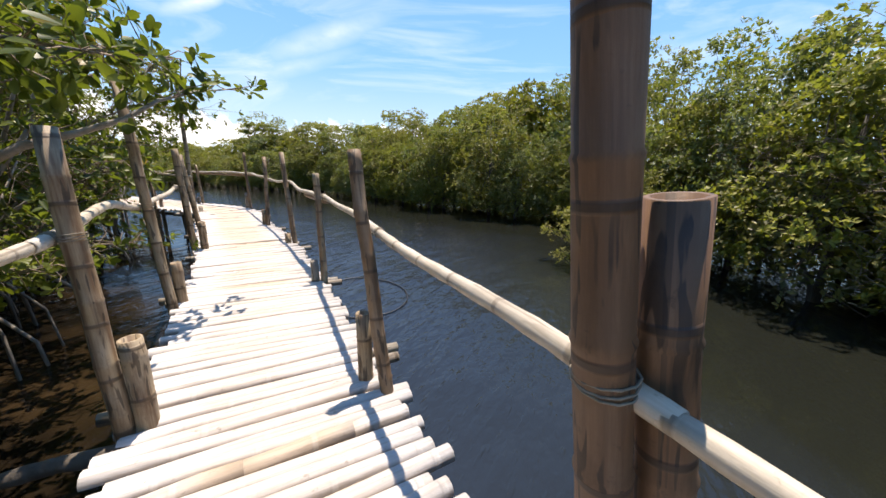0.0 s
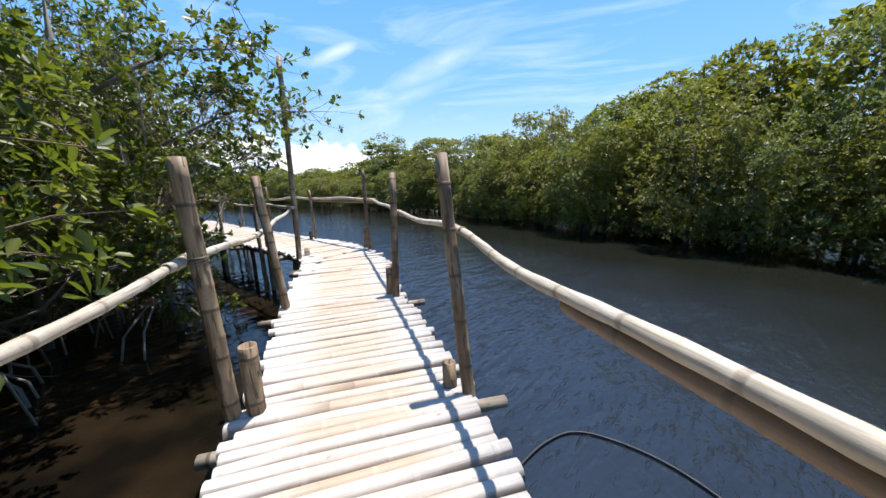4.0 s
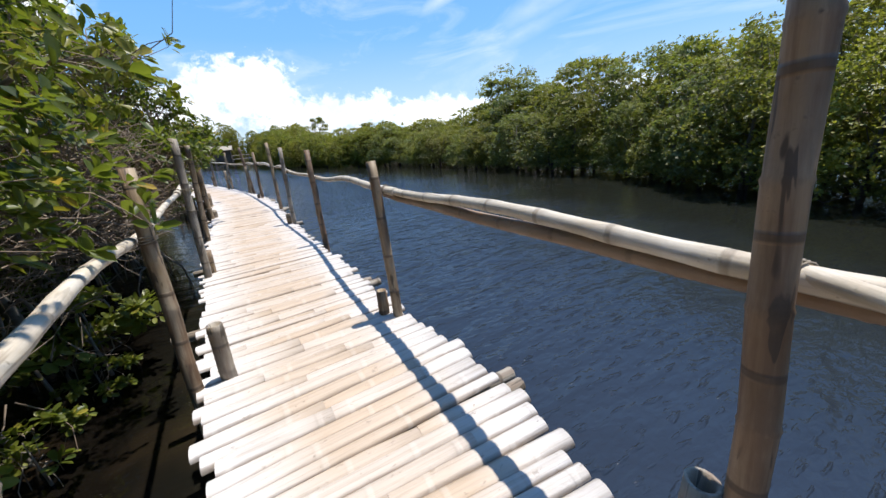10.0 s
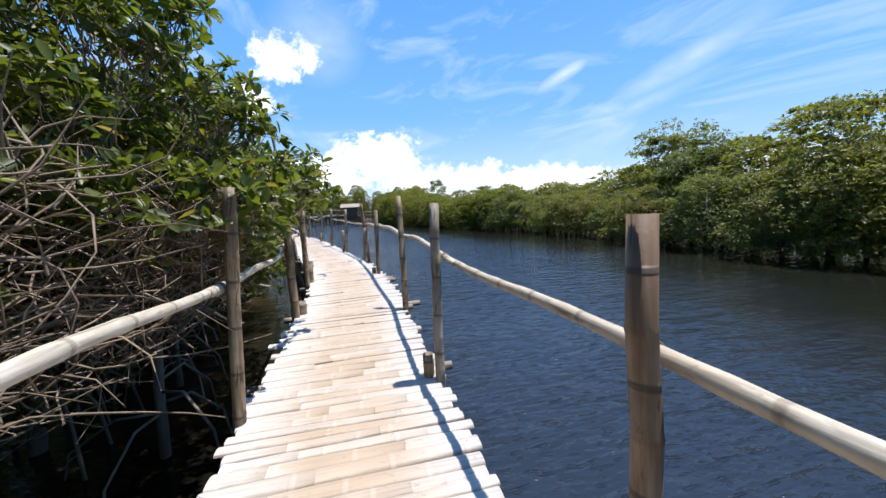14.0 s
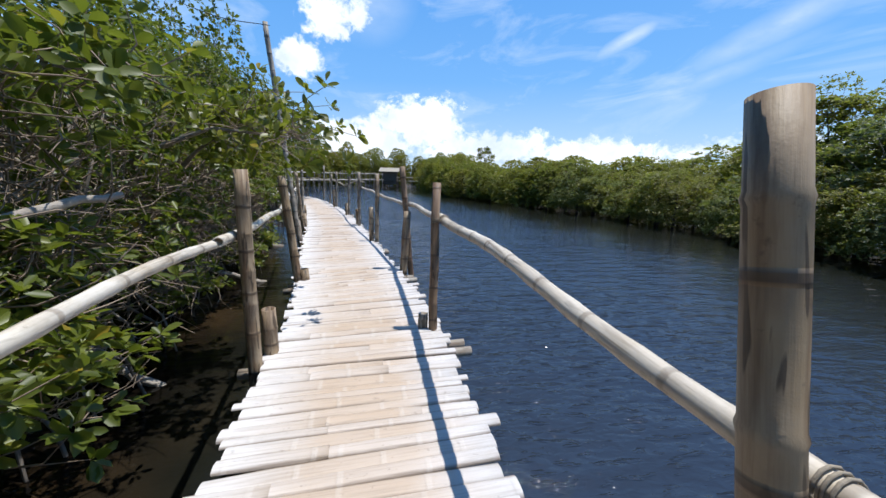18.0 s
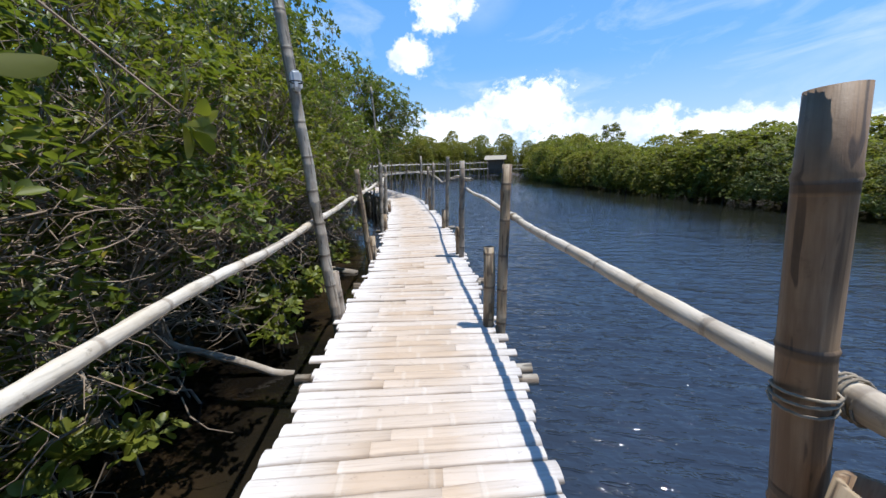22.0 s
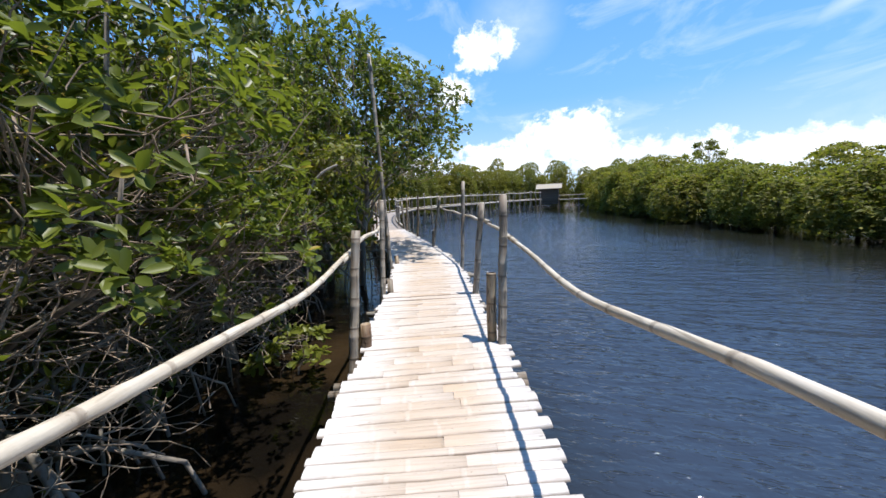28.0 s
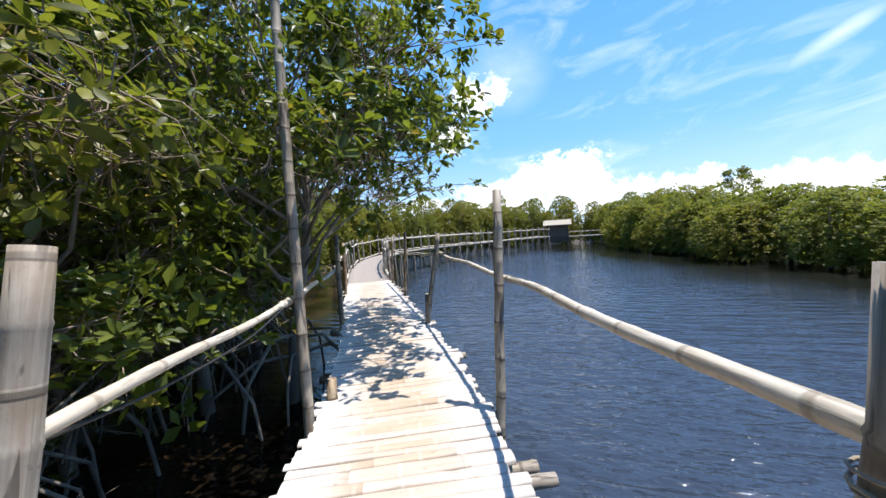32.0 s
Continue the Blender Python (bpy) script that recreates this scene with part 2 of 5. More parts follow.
def slat_material(name, worn):
    """Split bamboo underfoot: bleached grey-white, worn to straw where people tread."""
    mat, n = material(name)
    pos = n.add("ShaderNodeTexCoord").outputs["Object"]
    rnd = n.add("ShaderNodeObjectInfo").outputs["Random"]
    comb = n.add("ShaderNodeCombineXYZ", X=n.math("MULTIPLY", rnd, 13.0), Y=n.math("MULTIPLY", rnd, 37.0), Z=n.math("MULTIPLY", rnd, 7.0))
    shift = n.tree.nodes.new("ShaderNodeVectorMath")
    shift.operation = "ADD"
    n.link(pos, shift.inputs[0])
    n.link(comb.outputs[0], shift.inputs[1])
    vec = shift.outputs[0]
    fibre = n.noise(n.scaled(vec, 3.0, 70, 70), 1.0, 5.0, 0.6)
    patch = n.noise(n.scaled(vec, 2.0, 5.0, 5.0), 1.6, 5.0, 0.65)
    grain = n.noise(vec, 26.0, 4.0, 0.7)
    x = n.add("ShaderNodeSeparateXYZ", Vector=pos).outputs["X"]
    tread = n.ramp(n.math("ADD", n.math("ABSOLUTE", x), n.math("MULTIPLY", n.math("SUBTRACT", patch, 0.5), 0.3)), (0.16, 1.0), (0.43, 0.0))
    col = n.mix(n.ramp(patch, (0.3, 0.0), (0.7, 1.0)), (0.60, 0.57, 0.545), (0.48, 0.435, 0.39))
    col = n.mix(n.math("MULTIPLY", tread, n.math("ADD", n.math("MULTIPLY", rnd, 0.4 * worn), 0.5 * worn)), col, (0.42, 0.305, 0.2))
    col = n.mix(n.math("MULTIPLY", n.ramp(fibre, (0.48, 0.0), (0.74, 1.0)), 0.5), col, (0.25, 0.19, 0.13))
    col = n.mix(n.math("MULTIPLY", n.ramp(grain, (0.62, 0.0), (0.72, 1.0)), 0.6), col, (0.16, 0.12, 0.085))
    # slat sides browned: groove dirt plus the shade between slats, put into the colour
    side = n.math("ADD", n.math("ABSOLUTE", n.add("ShaderNodeSeparateXYZ", Vector=pos).outputs["Y"]), n.math("MULTIPLY", n.math("SUBTRACT", n.noise(n.scaled(vec, 6, 30, 30), 1.0, 4.0), 0.5), 0.03))
    col = n.mix(n.math("MULTIPLY", n.ramp(n.math("MULTIPLY", side, 10.0), (0.33, 0.0), (0.48, 1.0)), 0.75), col, (0.17, 0.125, 0.085))
    axis = n.math("ADD", x, n.math("MULTIPLY", rnd, 3.7))
    saw = n.math("ABSOLUTE", n.math("SUBTRACT", n.math("FRACT", n.math("DIVIDE", axis, 0.29)), 0.5))
    ring = n.ramp(saw, (0.0, 1.0), (0.02, 1.0), (0.045, 0.0))
    col = n.mix(n.math("MULTIPLY", ring, 0.16), col, (0.62, 0.575, 0.51))
    hgt = n.math("ADD", n.math("MULTIPLY", fibre, 0.5), n.math("ADD", n.math("MULTIPLY", ring, 0.35), n.math("MULTIPLY", grain, 0.6)))
    surface(n, col, 0.6, hgt, 0.6, 0.008)
    return mat


M_SLAT = slat_material("bamboo_slat", 1.0)
M_SLAT_PALE = slat_material("bleached_slat", 0.45)


def simple(name, a, b, scale, rough=0.8, strength=0.4, distance=0.01, stretch=(1, 1, 1)):
    mat, n = material(name)
    pos = n.scaled(n.add("ShaderNodeTexCoord").outputs["Object"], *stretch)
    big, fine = n.noise(pos, scale, 5.0, 0.6), n.noise(pos, scale * 9, 4.0, 0.65)
    col = n.mix(n.ramp(big, (0.35, 0.0), (0.65, 1.0)), a, b)
    col = n.mix(n.math("MULTIPLY", n.ramp(fine, (0.55, 0.0), (0.75, 1.0)), 0.5), col, tuple(v * 0.45 for v in a))
    surface(n, col, rough, n.math("ADD", big, n.math("MULTIPLY", fine, 0.4)), strength, distance)
    return mat


def leaf_material(name, deep, mid, young, yellow, mixed=0.0, rough=0.42, gloss=0.38, through_light=0.44):
    """Leathery mangrove leaves: each leaf its own green, a few turning yellow, light coming through."""
    mat, n = material(name)
    rnd = n.add("ShaderNodeNewGeometry").outputs["Random Per Island"]
    tree = n.add("ShaderNodeObjectInfo").outputs["Random"]
    col = n.ramp(rnd, (0.0, deep), (0.5, mid), (0.86, young), (0.975, young), (0.985, yellow))
    col = n.mix(n.ramp(tree, (0.0, 0.45), (0.3, 0.0), (0.6, 0.0), (1.0, 0.55)), col, n.mix(n.math("GREATER_THAN", tree, 0.5), mid, young))
    pos = n.add("ShaderNodeTexCoord").outputs["Object"]
    col = n.mix(n.math("MULTIPLY", n.ramp(n.noise(pos, 0.9, 3.0), (0.45, 0.0), (0.7, 1.0)), 0.5), col, young)
    if mixed:
        # neighbouring trees differ: grey-green, plain, brownish and yellow-green ones
        tint = n.ramp(n.math("FRACT", n.math("MULTIPLY", tree, 7.0)), (0.0, (0.72, 0.8, 1.25)), (0.3, (0.95, 1.0, 1.0)), (0.62, (1.22, 1.0, 0.85)), (0.95, (1.5, 1.42, 0.75)))
        col = n.mix(mixed, col, n.mix(1.0, col, tint, "MULTIPLY"))
    bsdf = n.add("ShaderNodeBsdfPrincipled", **{"Base Color": col, "Roughness": rough, "Specular IOR Level": gloss})
    thin = n.add("ShaderNodeBsdfTranslucent", Color=n.mix(0.5, col, (0.24, 0.30, 0.02)))
    both = n.add("ShaderNodeMixShader", Fac=through_light)
    n.link(bsdf.outputs[0], both.inputs[1])
    n.link(thin.outputs[0], both.inputs[2])
    n.link(both.outputs[0], n.add("ShaderNodeOutputMaterial").inputs[0])
    return mat


M_LEAF = leaf_material("mangrove_leaf", (0.022, 0.042, 0.007), (0.058, 0.084, 0.012), (0.15, 0.172, 0.022), (0.42, 0.27, 0.03))
# distance haze is put into the far leaves as a paler, bluer colour
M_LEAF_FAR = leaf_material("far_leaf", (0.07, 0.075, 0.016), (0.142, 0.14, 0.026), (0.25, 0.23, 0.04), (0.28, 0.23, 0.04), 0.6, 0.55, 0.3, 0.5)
# bank leaves: haze and reflected sky mixed into lighter, greyer greens
M_LEAF_MID = leaf_material("bank_leaf", (0.06, 0.074, 0.021), (0.12, 0.134, 0.034), (0.225, 0.224, 0.058), (0.28, 0.24, 0.05), 1.0, 0.46, 0.45, 0.5)
M_LEAF_YOUNG = leaf_material("young_leaf", (0.06, 0.085, 0.011), (0.115, 0.14, 0.018), (0.2, 0.21, 0.032), (0.35, 0.3, 0.05))
M_BARK = simple("grey_bark", (0.15, 0.125, 0.10), (0.27, 0.235, 0.19), 5.0, 0.85, 0.6, 0.02, (1, 1, 0.35))
# wet bark; on the bank trunks its dark tone also paints the canopy shade
M_BARK_WET_SHADED = simple("wet_shaded_bark", (0.055, 0.043, 0.032), (0.1, 0.082, 0.062), 5.0, 0.7, 0.6, 0.02, (1, 1, 0.35))
M_LEAF_OLIVE = leaf_material("olive_leaf", (0.045, 0.055, 0.008), (0.11, 0.118, 0.013), (0.23, 0.22, 0.024), (0.38, 0.27, 0.03))
M_TWIG = simple("pale_twig", (0.15, 0.108, 0.074), (0.27, 0.205, 0.145), 7.0, 0.8)
M_LOG = simple("driftwood", (0.24, 0.2, 0.16), (0.36, 0.32, 0.27), 6.0, 0.85, 0.6, 0.02)
M_MUD = simple("mud", (0.045, 0.032, 0.02), (0.085, 0.06, 0.035), 0.7, 0.7, 0.6, 0.06)
M_ROPE = simple("rope", (0.30, 0.25, 0.18), (0.2, 0.165, 0.12), 30.0, 0.9)
M_CABLE = simple("black_cable", (0.012, 0.012, 0.013), (0.03, 0.03, 0.03), 20.0, 0.5)
M_ROOF = simple("pale_roof", (0.27, 0.225, 0.16), (0.38, 0.33, 0.25), 3.0, 0.8, 0.5, 0.02, (1, 6, 6))
M_WALL = simple("dark_boards", (0.075, 0.052, 0.036), (0.125, 0.092, 0.064), 3.0, 0.85, 0.5, 0.02)
M_LAMP = simple("grey_plastic", (0.5, 0.5, 0.5), (0.62, 0.62, 0.62), 9.0, 0.4, 0.1)


def water_material():
    mat, n = material("creek_water")
    pos = n.add("ShaderNodeTexCoord").outputs["Object"]
    turned = n.tree.nodes.new("ShaderNodeVectorRotate")
    turned.rotation_type, turned.inputs["Angle"].default_value = "Z_AXIS", radians(-65)
    n.link(pos, turned.inputs["Vector"])
    v = turned.outputs[0]
    xyz = n.add("ShaderNodeSeparateXYZ", Vector=pos)
    x, y = xyz.outputs["X"], xyz.outputs["Y"]

    def from_line(ax, ay, c):
        return n.math("ADD", n.math("ADD", n.math("MULTIPLY", x, ax), n.math("MULTIPLY", y, ay)), c)

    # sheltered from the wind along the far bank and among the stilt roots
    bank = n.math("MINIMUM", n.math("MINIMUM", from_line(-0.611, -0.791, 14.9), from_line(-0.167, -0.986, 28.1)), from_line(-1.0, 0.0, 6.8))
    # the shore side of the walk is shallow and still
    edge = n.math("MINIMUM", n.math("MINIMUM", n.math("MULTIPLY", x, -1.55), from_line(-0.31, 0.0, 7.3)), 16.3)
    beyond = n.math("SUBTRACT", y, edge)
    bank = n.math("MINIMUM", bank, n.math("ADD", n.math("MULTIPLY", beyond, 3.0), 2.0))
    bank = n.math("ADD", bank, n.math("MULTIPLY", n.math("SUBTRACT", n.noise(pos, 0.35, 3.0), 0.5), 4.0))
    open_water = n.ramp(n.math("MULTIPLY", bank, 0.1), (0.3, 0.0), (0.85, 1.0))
    gust = n.math("MULTIPLY", n.ramp(n.noise(pos, 0.13, 3.0), (0.36, 0.45), (0.62, 1.0)), n.math("ADD", n.math("MULTIPLY", open_water, 0.75), 0.25))
    swell = n.noise(n.scaled(v, 1.0, 2.0, 1), 0.7, 2.0, 0.5, 0.3)
    ripple = n.noise(n.scaled(v, 0.8, 2.6, 1), 1.35, 2.0, 0.45, 0.4)
    fine = n.noise(n.scaled(v, 2.6, 5.0, 1), 2.6, 2.0, 0.5, 0.3)
    chop = n.math("MULTIPLY", n.ramp(n.noise(n.scaled(v, 1.3, 4.2, 1), 3.0, 2.0, 0.5), (0.57, 0.0), (0.73, 1.0)), 0.042)
    fine = n.math("ADD", fine, n.math("MULTIPLY", n.math("MULTIPLY", chop, open_water), 20.0))
    hgt = n.math("ADD", n.math("ADD", n.math("MULTIPLY", swell, 0.05), n.math("MULTIPLY", ripple, 0.12)), n.math("MULTIPLY", fine, 0.032))
    # sky reflection put into the colour: bluer in the open, paler down the creek
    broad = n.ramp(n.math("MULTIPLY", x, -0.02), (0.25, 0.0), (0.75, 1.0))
    # along the bank the colour is darkened for the trees mirrored there
    murk_and_reflection = n.mix(open_water, (0.011, 0.012, 0.009), n.mix(broad, (0.02, 0.027, 0.04), (0.031, 0.042, 0.063)))
    # shore shallows: muddy brown, with tree shade put in as near-black patches
    murk_and_reflection = n.mix(n.ramp(n.math("ADD", n.math("MULTIPLY", beyond, -0.4), 0.5), (0.2, 0.0), (0.8, 1.0)), murk_and_reflection, n.mix(n.ramp(n.noise(pos, 0.55, 3.0), (0.45, 0.0), (0.66, 1.0)), (0.005, 0.004, 0.003), (0.028, 0.018, 0.009)))
    surface(n, murk_and_reflection, 0.04, n.math("MULTIPLY", hgt, gust), 1.0, 1.0, IOR=1.333)
    return mat


M_WATER = water_material()


# ---- building helpers ----
def mesh_of(name, verts, faces, mat, smooth=True):
    me = bpy.data.meshes.new(name)
    verts = np.asarray(verts, dtype=np.float32)
    me.from_pydata(verts.tolist() if len(verts) < 5000 else verts, [], faces)
    me.materials.append(mat)
    if smooth:
        me.polygons.foreach_set("use_smooth", [True] * len(me.polygons))
    me.update()
    return me


def quick_mesh(name, verts, faces, mat, smooth=False):
    """A mesh from arrays whose faces all have the same number of corners."""
    me = bpy.data.meshes.new(name)
    verts, faces = np.asarray(verts, np.float32), np.asarray(faces, np.int32)
    k = faces.shape[1]
    me.vertices.add(len(verts))
    me.vertices.foreach_set("co", verts.ravel())
    me.loops.add(faces.size)
    me.loops.foreach_set("vertex_index", faces.ravel())
    me.polygons.add(len(faces))
    me.polygons.foreach_set("loop_start", np.arange(0, faces.size, k, dtype=np.int32))
    me.polygons.foreach_set("loop_total", np.full(len(faces), k, np.int32))
    me.polygons.foreach_set("use_smooth", np.full(len(faces), smooth))
    me.materials.append(mat)
    me.update(calc_edges=True)
    return me


def part(name, me, parent, m=None, label=""):
    ob = new(name, me)
    ob.parent = parent
    if m is not None:
        ob.matrix_basis = m
    if label:
        ob["label"] = label
    return ob


def empty(name, m):
    ob = new(name)
    ob.empty_display_size = 0.1
    ob.matrix_basis = m
    return ob


def frame_of(d):
    """Two unit vectors across d."""
    d = d.normalized()
    a = d.cross(Vector((0, 0, 1)) if abs(d.z) < 0.9 else Vector((1, 0, 0))).normalized()
    return a, d.cross(a).normalized()


def tube_data(points, radii, sides, start=0, caps=True):
    """Rings round a line of points: vertices and faces."""
    verts, faces = [], []
    pts = [Vector(p) for p in points]
    a = None
    for i, p in enumerate(pts):
        d = pts[min(i + 1, len(pts) - 1)] - pts[max(i - 1, 0)]
        if a is None:
            a, b = frame_of(d)
        else:
            dn = d.normalized()
            a = (a - dn * a.dot(dn)).normalized()
            b = dn.cross(a)
        for k in range(sides):
            w = 2 * math.pi * k / sides
            verts.append(p + (a * math.cos(w) + b * math.sin(w)) * radii[i])
    for i in range(len(pts) - 1):
        for k in range(sides):
            k2 = (k + 1) % sides
            faces.append((start + i * sides + k, start + i * sides + k2, start + (i + 1) * sides + k2, start + (i + 1) * sides + k))
    if caps:
        faces.append(tuple(start + k for k in reversed(range(sides))))
        faces.append(tuple(start + (len(pts) - 1) * sides + k for k in range(sides)))
    return verts, faces


def culm_mesh(name, length, radius, rng, mat, axis="Z", bend=0.0, sides=14, pitch=0.31, sag=0.0, taper=0.0, hollow=True):
    """A bamboo culm along its own z or x axis from 0 to length: swollen nodes, a slight bend, an open hollow end at the top."""
    verts, faces = [], []
    stations = [0.0]
    at = rng.uniform(0.08, pitch)
    while at < length - 0.03:
        stations += [at - 0.012, at, at + 0.012]
        at += pitch * rng.uniform(0.85, 1.15)
    if length - stations[-1] > 0.02:
        stations.append(length)
    bulge = {1: 1.05, 2: 1.12, 0: 1.04}
    ph = rng.uniform(0, 6.28)
    out = []
    for i, s in enumerate(stations):
        u = s / length
        r = radius * (1 - taper * u)
        if 0 < i and s < length - 1e-6:
            r *= bulge[i % 3]
        off = bend * math.sin(math.pi * u)
        x, y = off * math.cos(ph) + 0.004 * math.sin(9 * s + ph), off * math.sin(ph) + 0.004 * math.cos(7 * s)
        if axis == "X":
            out.append(((s, x, y - sag * 4 * u * (1 - u)), r))
        else:
            out.append(((x, y, s), r))
    v, f = tube_data([p for p, _ in out], [r for _, r in out], sides, 0, False)
    verts += v
    faces += f
    for end, sign in ((0, -1), (len(out) - 1, 1)):
        first = end * sides
        c, r = Vector(out[end][0]), out[end][1]
        if not hollow:
            faces.append(tuple(first + k for k in (range(sides) if sign > 0 else reversed(range(sides)))))
            continue
        n0 = len(verts)
        deep = Vector((0, 0, 0.2)) if axis == "Z" else Vector((0.12, 0, 0))
        for ring, (scale, drop) in enumerate(((0.76, 0.0), (0.68, 1.0))):
            for k in range(sides):
                verts.append(c + (Vector(verts[first + k]) - c) * scale - deep * drop * sign)
        for k in range(sides):
            k2 = (k + 1) % sides
            for a, b in ((first, n0), (n0, n0 + sides)):
                quad = (a + k, a + k2, b + k2, b + k)
                faces.append(quad if sign > 0 else quad[::-1])
        last = n0 + sides
        faces.append(tuple(last + k for k in (range(sides) if sign > 0 else reversed(range(sides)))))
    return mesh_of(name, [tuple(p) for p in verts], faces, mat)


def along(a, b):
    """The pose at a whose z axis points to b."""
    d = Vector(b) - Vector(a)
    return Matrix.Translation(a) @ d.to_track_quat("Z", "Y").to_matrix().to_4x4()


def along_x(a, b):
    d = Vector(b) - Vector(a)
    return Matrix.Translation(a) @ d.to_track_quat("X", "Z").to_matrix().to_4x4()


def spline(pts, step):
    """Points at even steps along a smooth line through pts."""
    p = [Vector(q) for q in pts]
    p = [p[0] * 2 - p[1]] + p + [p[-1] * 2 - p[-2]]
    fine = []
    for i in range(1, len(p) - 2):
        for k in range(40):
            u = k / 40
            a, b, c, d = p[i - 1], p[i], p[i + 1], p[i + 2]
            fine.append(0.5 * (2 * b + (c - a) * u + (2 * a - 5 * b + 4 * c - d) * u * u + (3 * b - a - 3 * c + d) * u**3))
    fine.append(p[-2])
    out, left = [fine[0]], step
    for a, b in zip(fine, fine[1:]):
        d = (b - a).length
        at = 0.0
        while d - at >= left:
            at += left
            out.append(a.lerp(b, at / d))
            left = step
        left -= d - at
    return out


# ---- the line of the boardwalk: metres, z = 0 on the deck ----
WATER_Z = -1.05
NEAR_LINE = [(1.58, -4.55), (0.85, -2.27), (0.1, -0.36), (-0.6, 0.99), (-1.18, 2.08), (-1.81, 3.2), (-2.43, 4.29), (-3.07, 5.33), (-3.75, 6.38), (-4.49, 7.38),
             (-5.2, 8.45), (-5.9, 9.48), (-6.84, 10.19), (-7.99, 10.66), (-9.17, 11.1), (-10.32, 11.57), (-11.49, 12.04), (-12.65, 12.52), (-13.78, 13.01), (-14.94, 13.56),
             (-16.1, 14), (-17.26, 14.38), (-18.5, 14.71), (-19.71, 14.94), (-20.94, 15.19), (-22.16, 15.44), (-23.41, 15.71), (-24.62, 15.95), (-25.88, 16.14), (-27.1, 16.3),
             (-28.32, 16.47), (-29.56, 16.61), (-30.8, 16.7), (-32.07, 16.81), (-33.33, 16.9), (-34.58, 16.89), (-37.04, 16.69), (-40.06, 16.29), (-43.5, 15.9)]
FAR_LINE = [(-43.5, 15.9), (-48, 15.5), (-52.5, 15.8), (-57, 17.6), (-61.5, 20.8), (-66, 25.4), (-70.3, 30.8), (-73.0, 34.6), (-74.6, 37.0)]
DECK_W = 1.48


def far_z(p):
    return 0.5 * min(1.0, max(0.0, (-44 - p.x) / 12))


# ---- ground and water ----
BANK = spline([(9, -30, 0), (8, -10, 0), (7.3, 2, 0), (6.9, 6.5, 0), (6.7, 10.0, 0), (6.5, 12.8, 0), (4.4, 15.4, 0), (0.2, 18.6, 0), (-3.6, 22, 0), (-9, 26.7, 0), (-16, 29.9, 0), (-25, 33.4, 0),
               (-36, 34.6, 0), (-49, 36.2, 0), (-63, 40.0, 0), (-73, 45.5, 0), (-82, 47, 0), (-84, 38, 0), (-78, 24, 0), (-68, 12.5, 0), (-58, 9.5, 0), (-48, 11.0, 0)], 1.0)
SHORE = spline([(-2.2, -9, 0), (-3.2, -3, 0), (-5.1, 1.3, 0), (-7.0, 4.2, 0), (-9.5, 7.0, 0), (-12.0, 9.2, 0), (-15.2, 10.45, 0), (-20.1, 11.85, 0), (-25.1, 12.8, 0), (-30, 13.4, 0), (-35, 13.5, 0), (-41, 12.8, 0), (-47, 11.4, 0)], 0.5)


def build_ground():
    size, count = 900.0, 150
    u = np.linspace(-1, 1, count)
    axis = np.sign(u) * (np.abs(u) ** 2.6) * size
    gx, gy = np.meshgrid(axis - 25, axis + 20)
    line = np.array([(4, -30), (3, -8), (1.5, 4), (-1, 12), (-7, 20), (-18, 25), (-35, 27), (-52, 27), (-66, 30), (-76, 36)], float)
    best = np.full(gx.shape, 1e9)
    for a, b in zip(line, line[1:]):
        d = b - a
        t = np.clip(((gx - a[0]) * d[0] + (gy - a[1]) * d[1]) / (d @ d), 0, 1)
        best = np.minimum(best, np.hypot(gx - a[0] - t * d[0], gy - a[1] - t * d[1]))
    gz = -2.0 + np.clip((best - 9) / 14, 0, 1) * 1.05
    gz += 0.05 * np.sin(gx * 0.7) * np.cos(gy * 0.9)
    gz = np.where(best > 26, np.maximum(gz, -0.98 + 0.03 * np.sin(gx * 0.3 + gy * 0.2)), gz)
    gz += np.clip((best - 16) / 9, 0, 1) * 1.5
    verts = np.stack([gx, gy, gz], -1).reshape(-1, 3)
    i = np.arange(count * count).reshape(count, count)
    faces = np.stack([i[:-1, :-1], i[:-1, 1:], i[1:, 1:], i[1:, :-1]], -1).reshape(-1, 4)
    tagged(new("ground", quick_mesh("ground", verts, faces, M_MUD, True)), "dark brown mud of the mangrove creek and its banks", "ground", kind="structure")


build_ground()
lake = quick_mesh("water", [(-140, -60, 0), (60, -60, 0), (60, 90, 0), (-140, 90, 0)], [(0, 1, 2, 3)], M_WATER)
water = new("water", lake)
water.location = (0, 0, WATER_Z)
tagged(water, "dark rippled creek water under the boardwalk", "water", kind="structure")


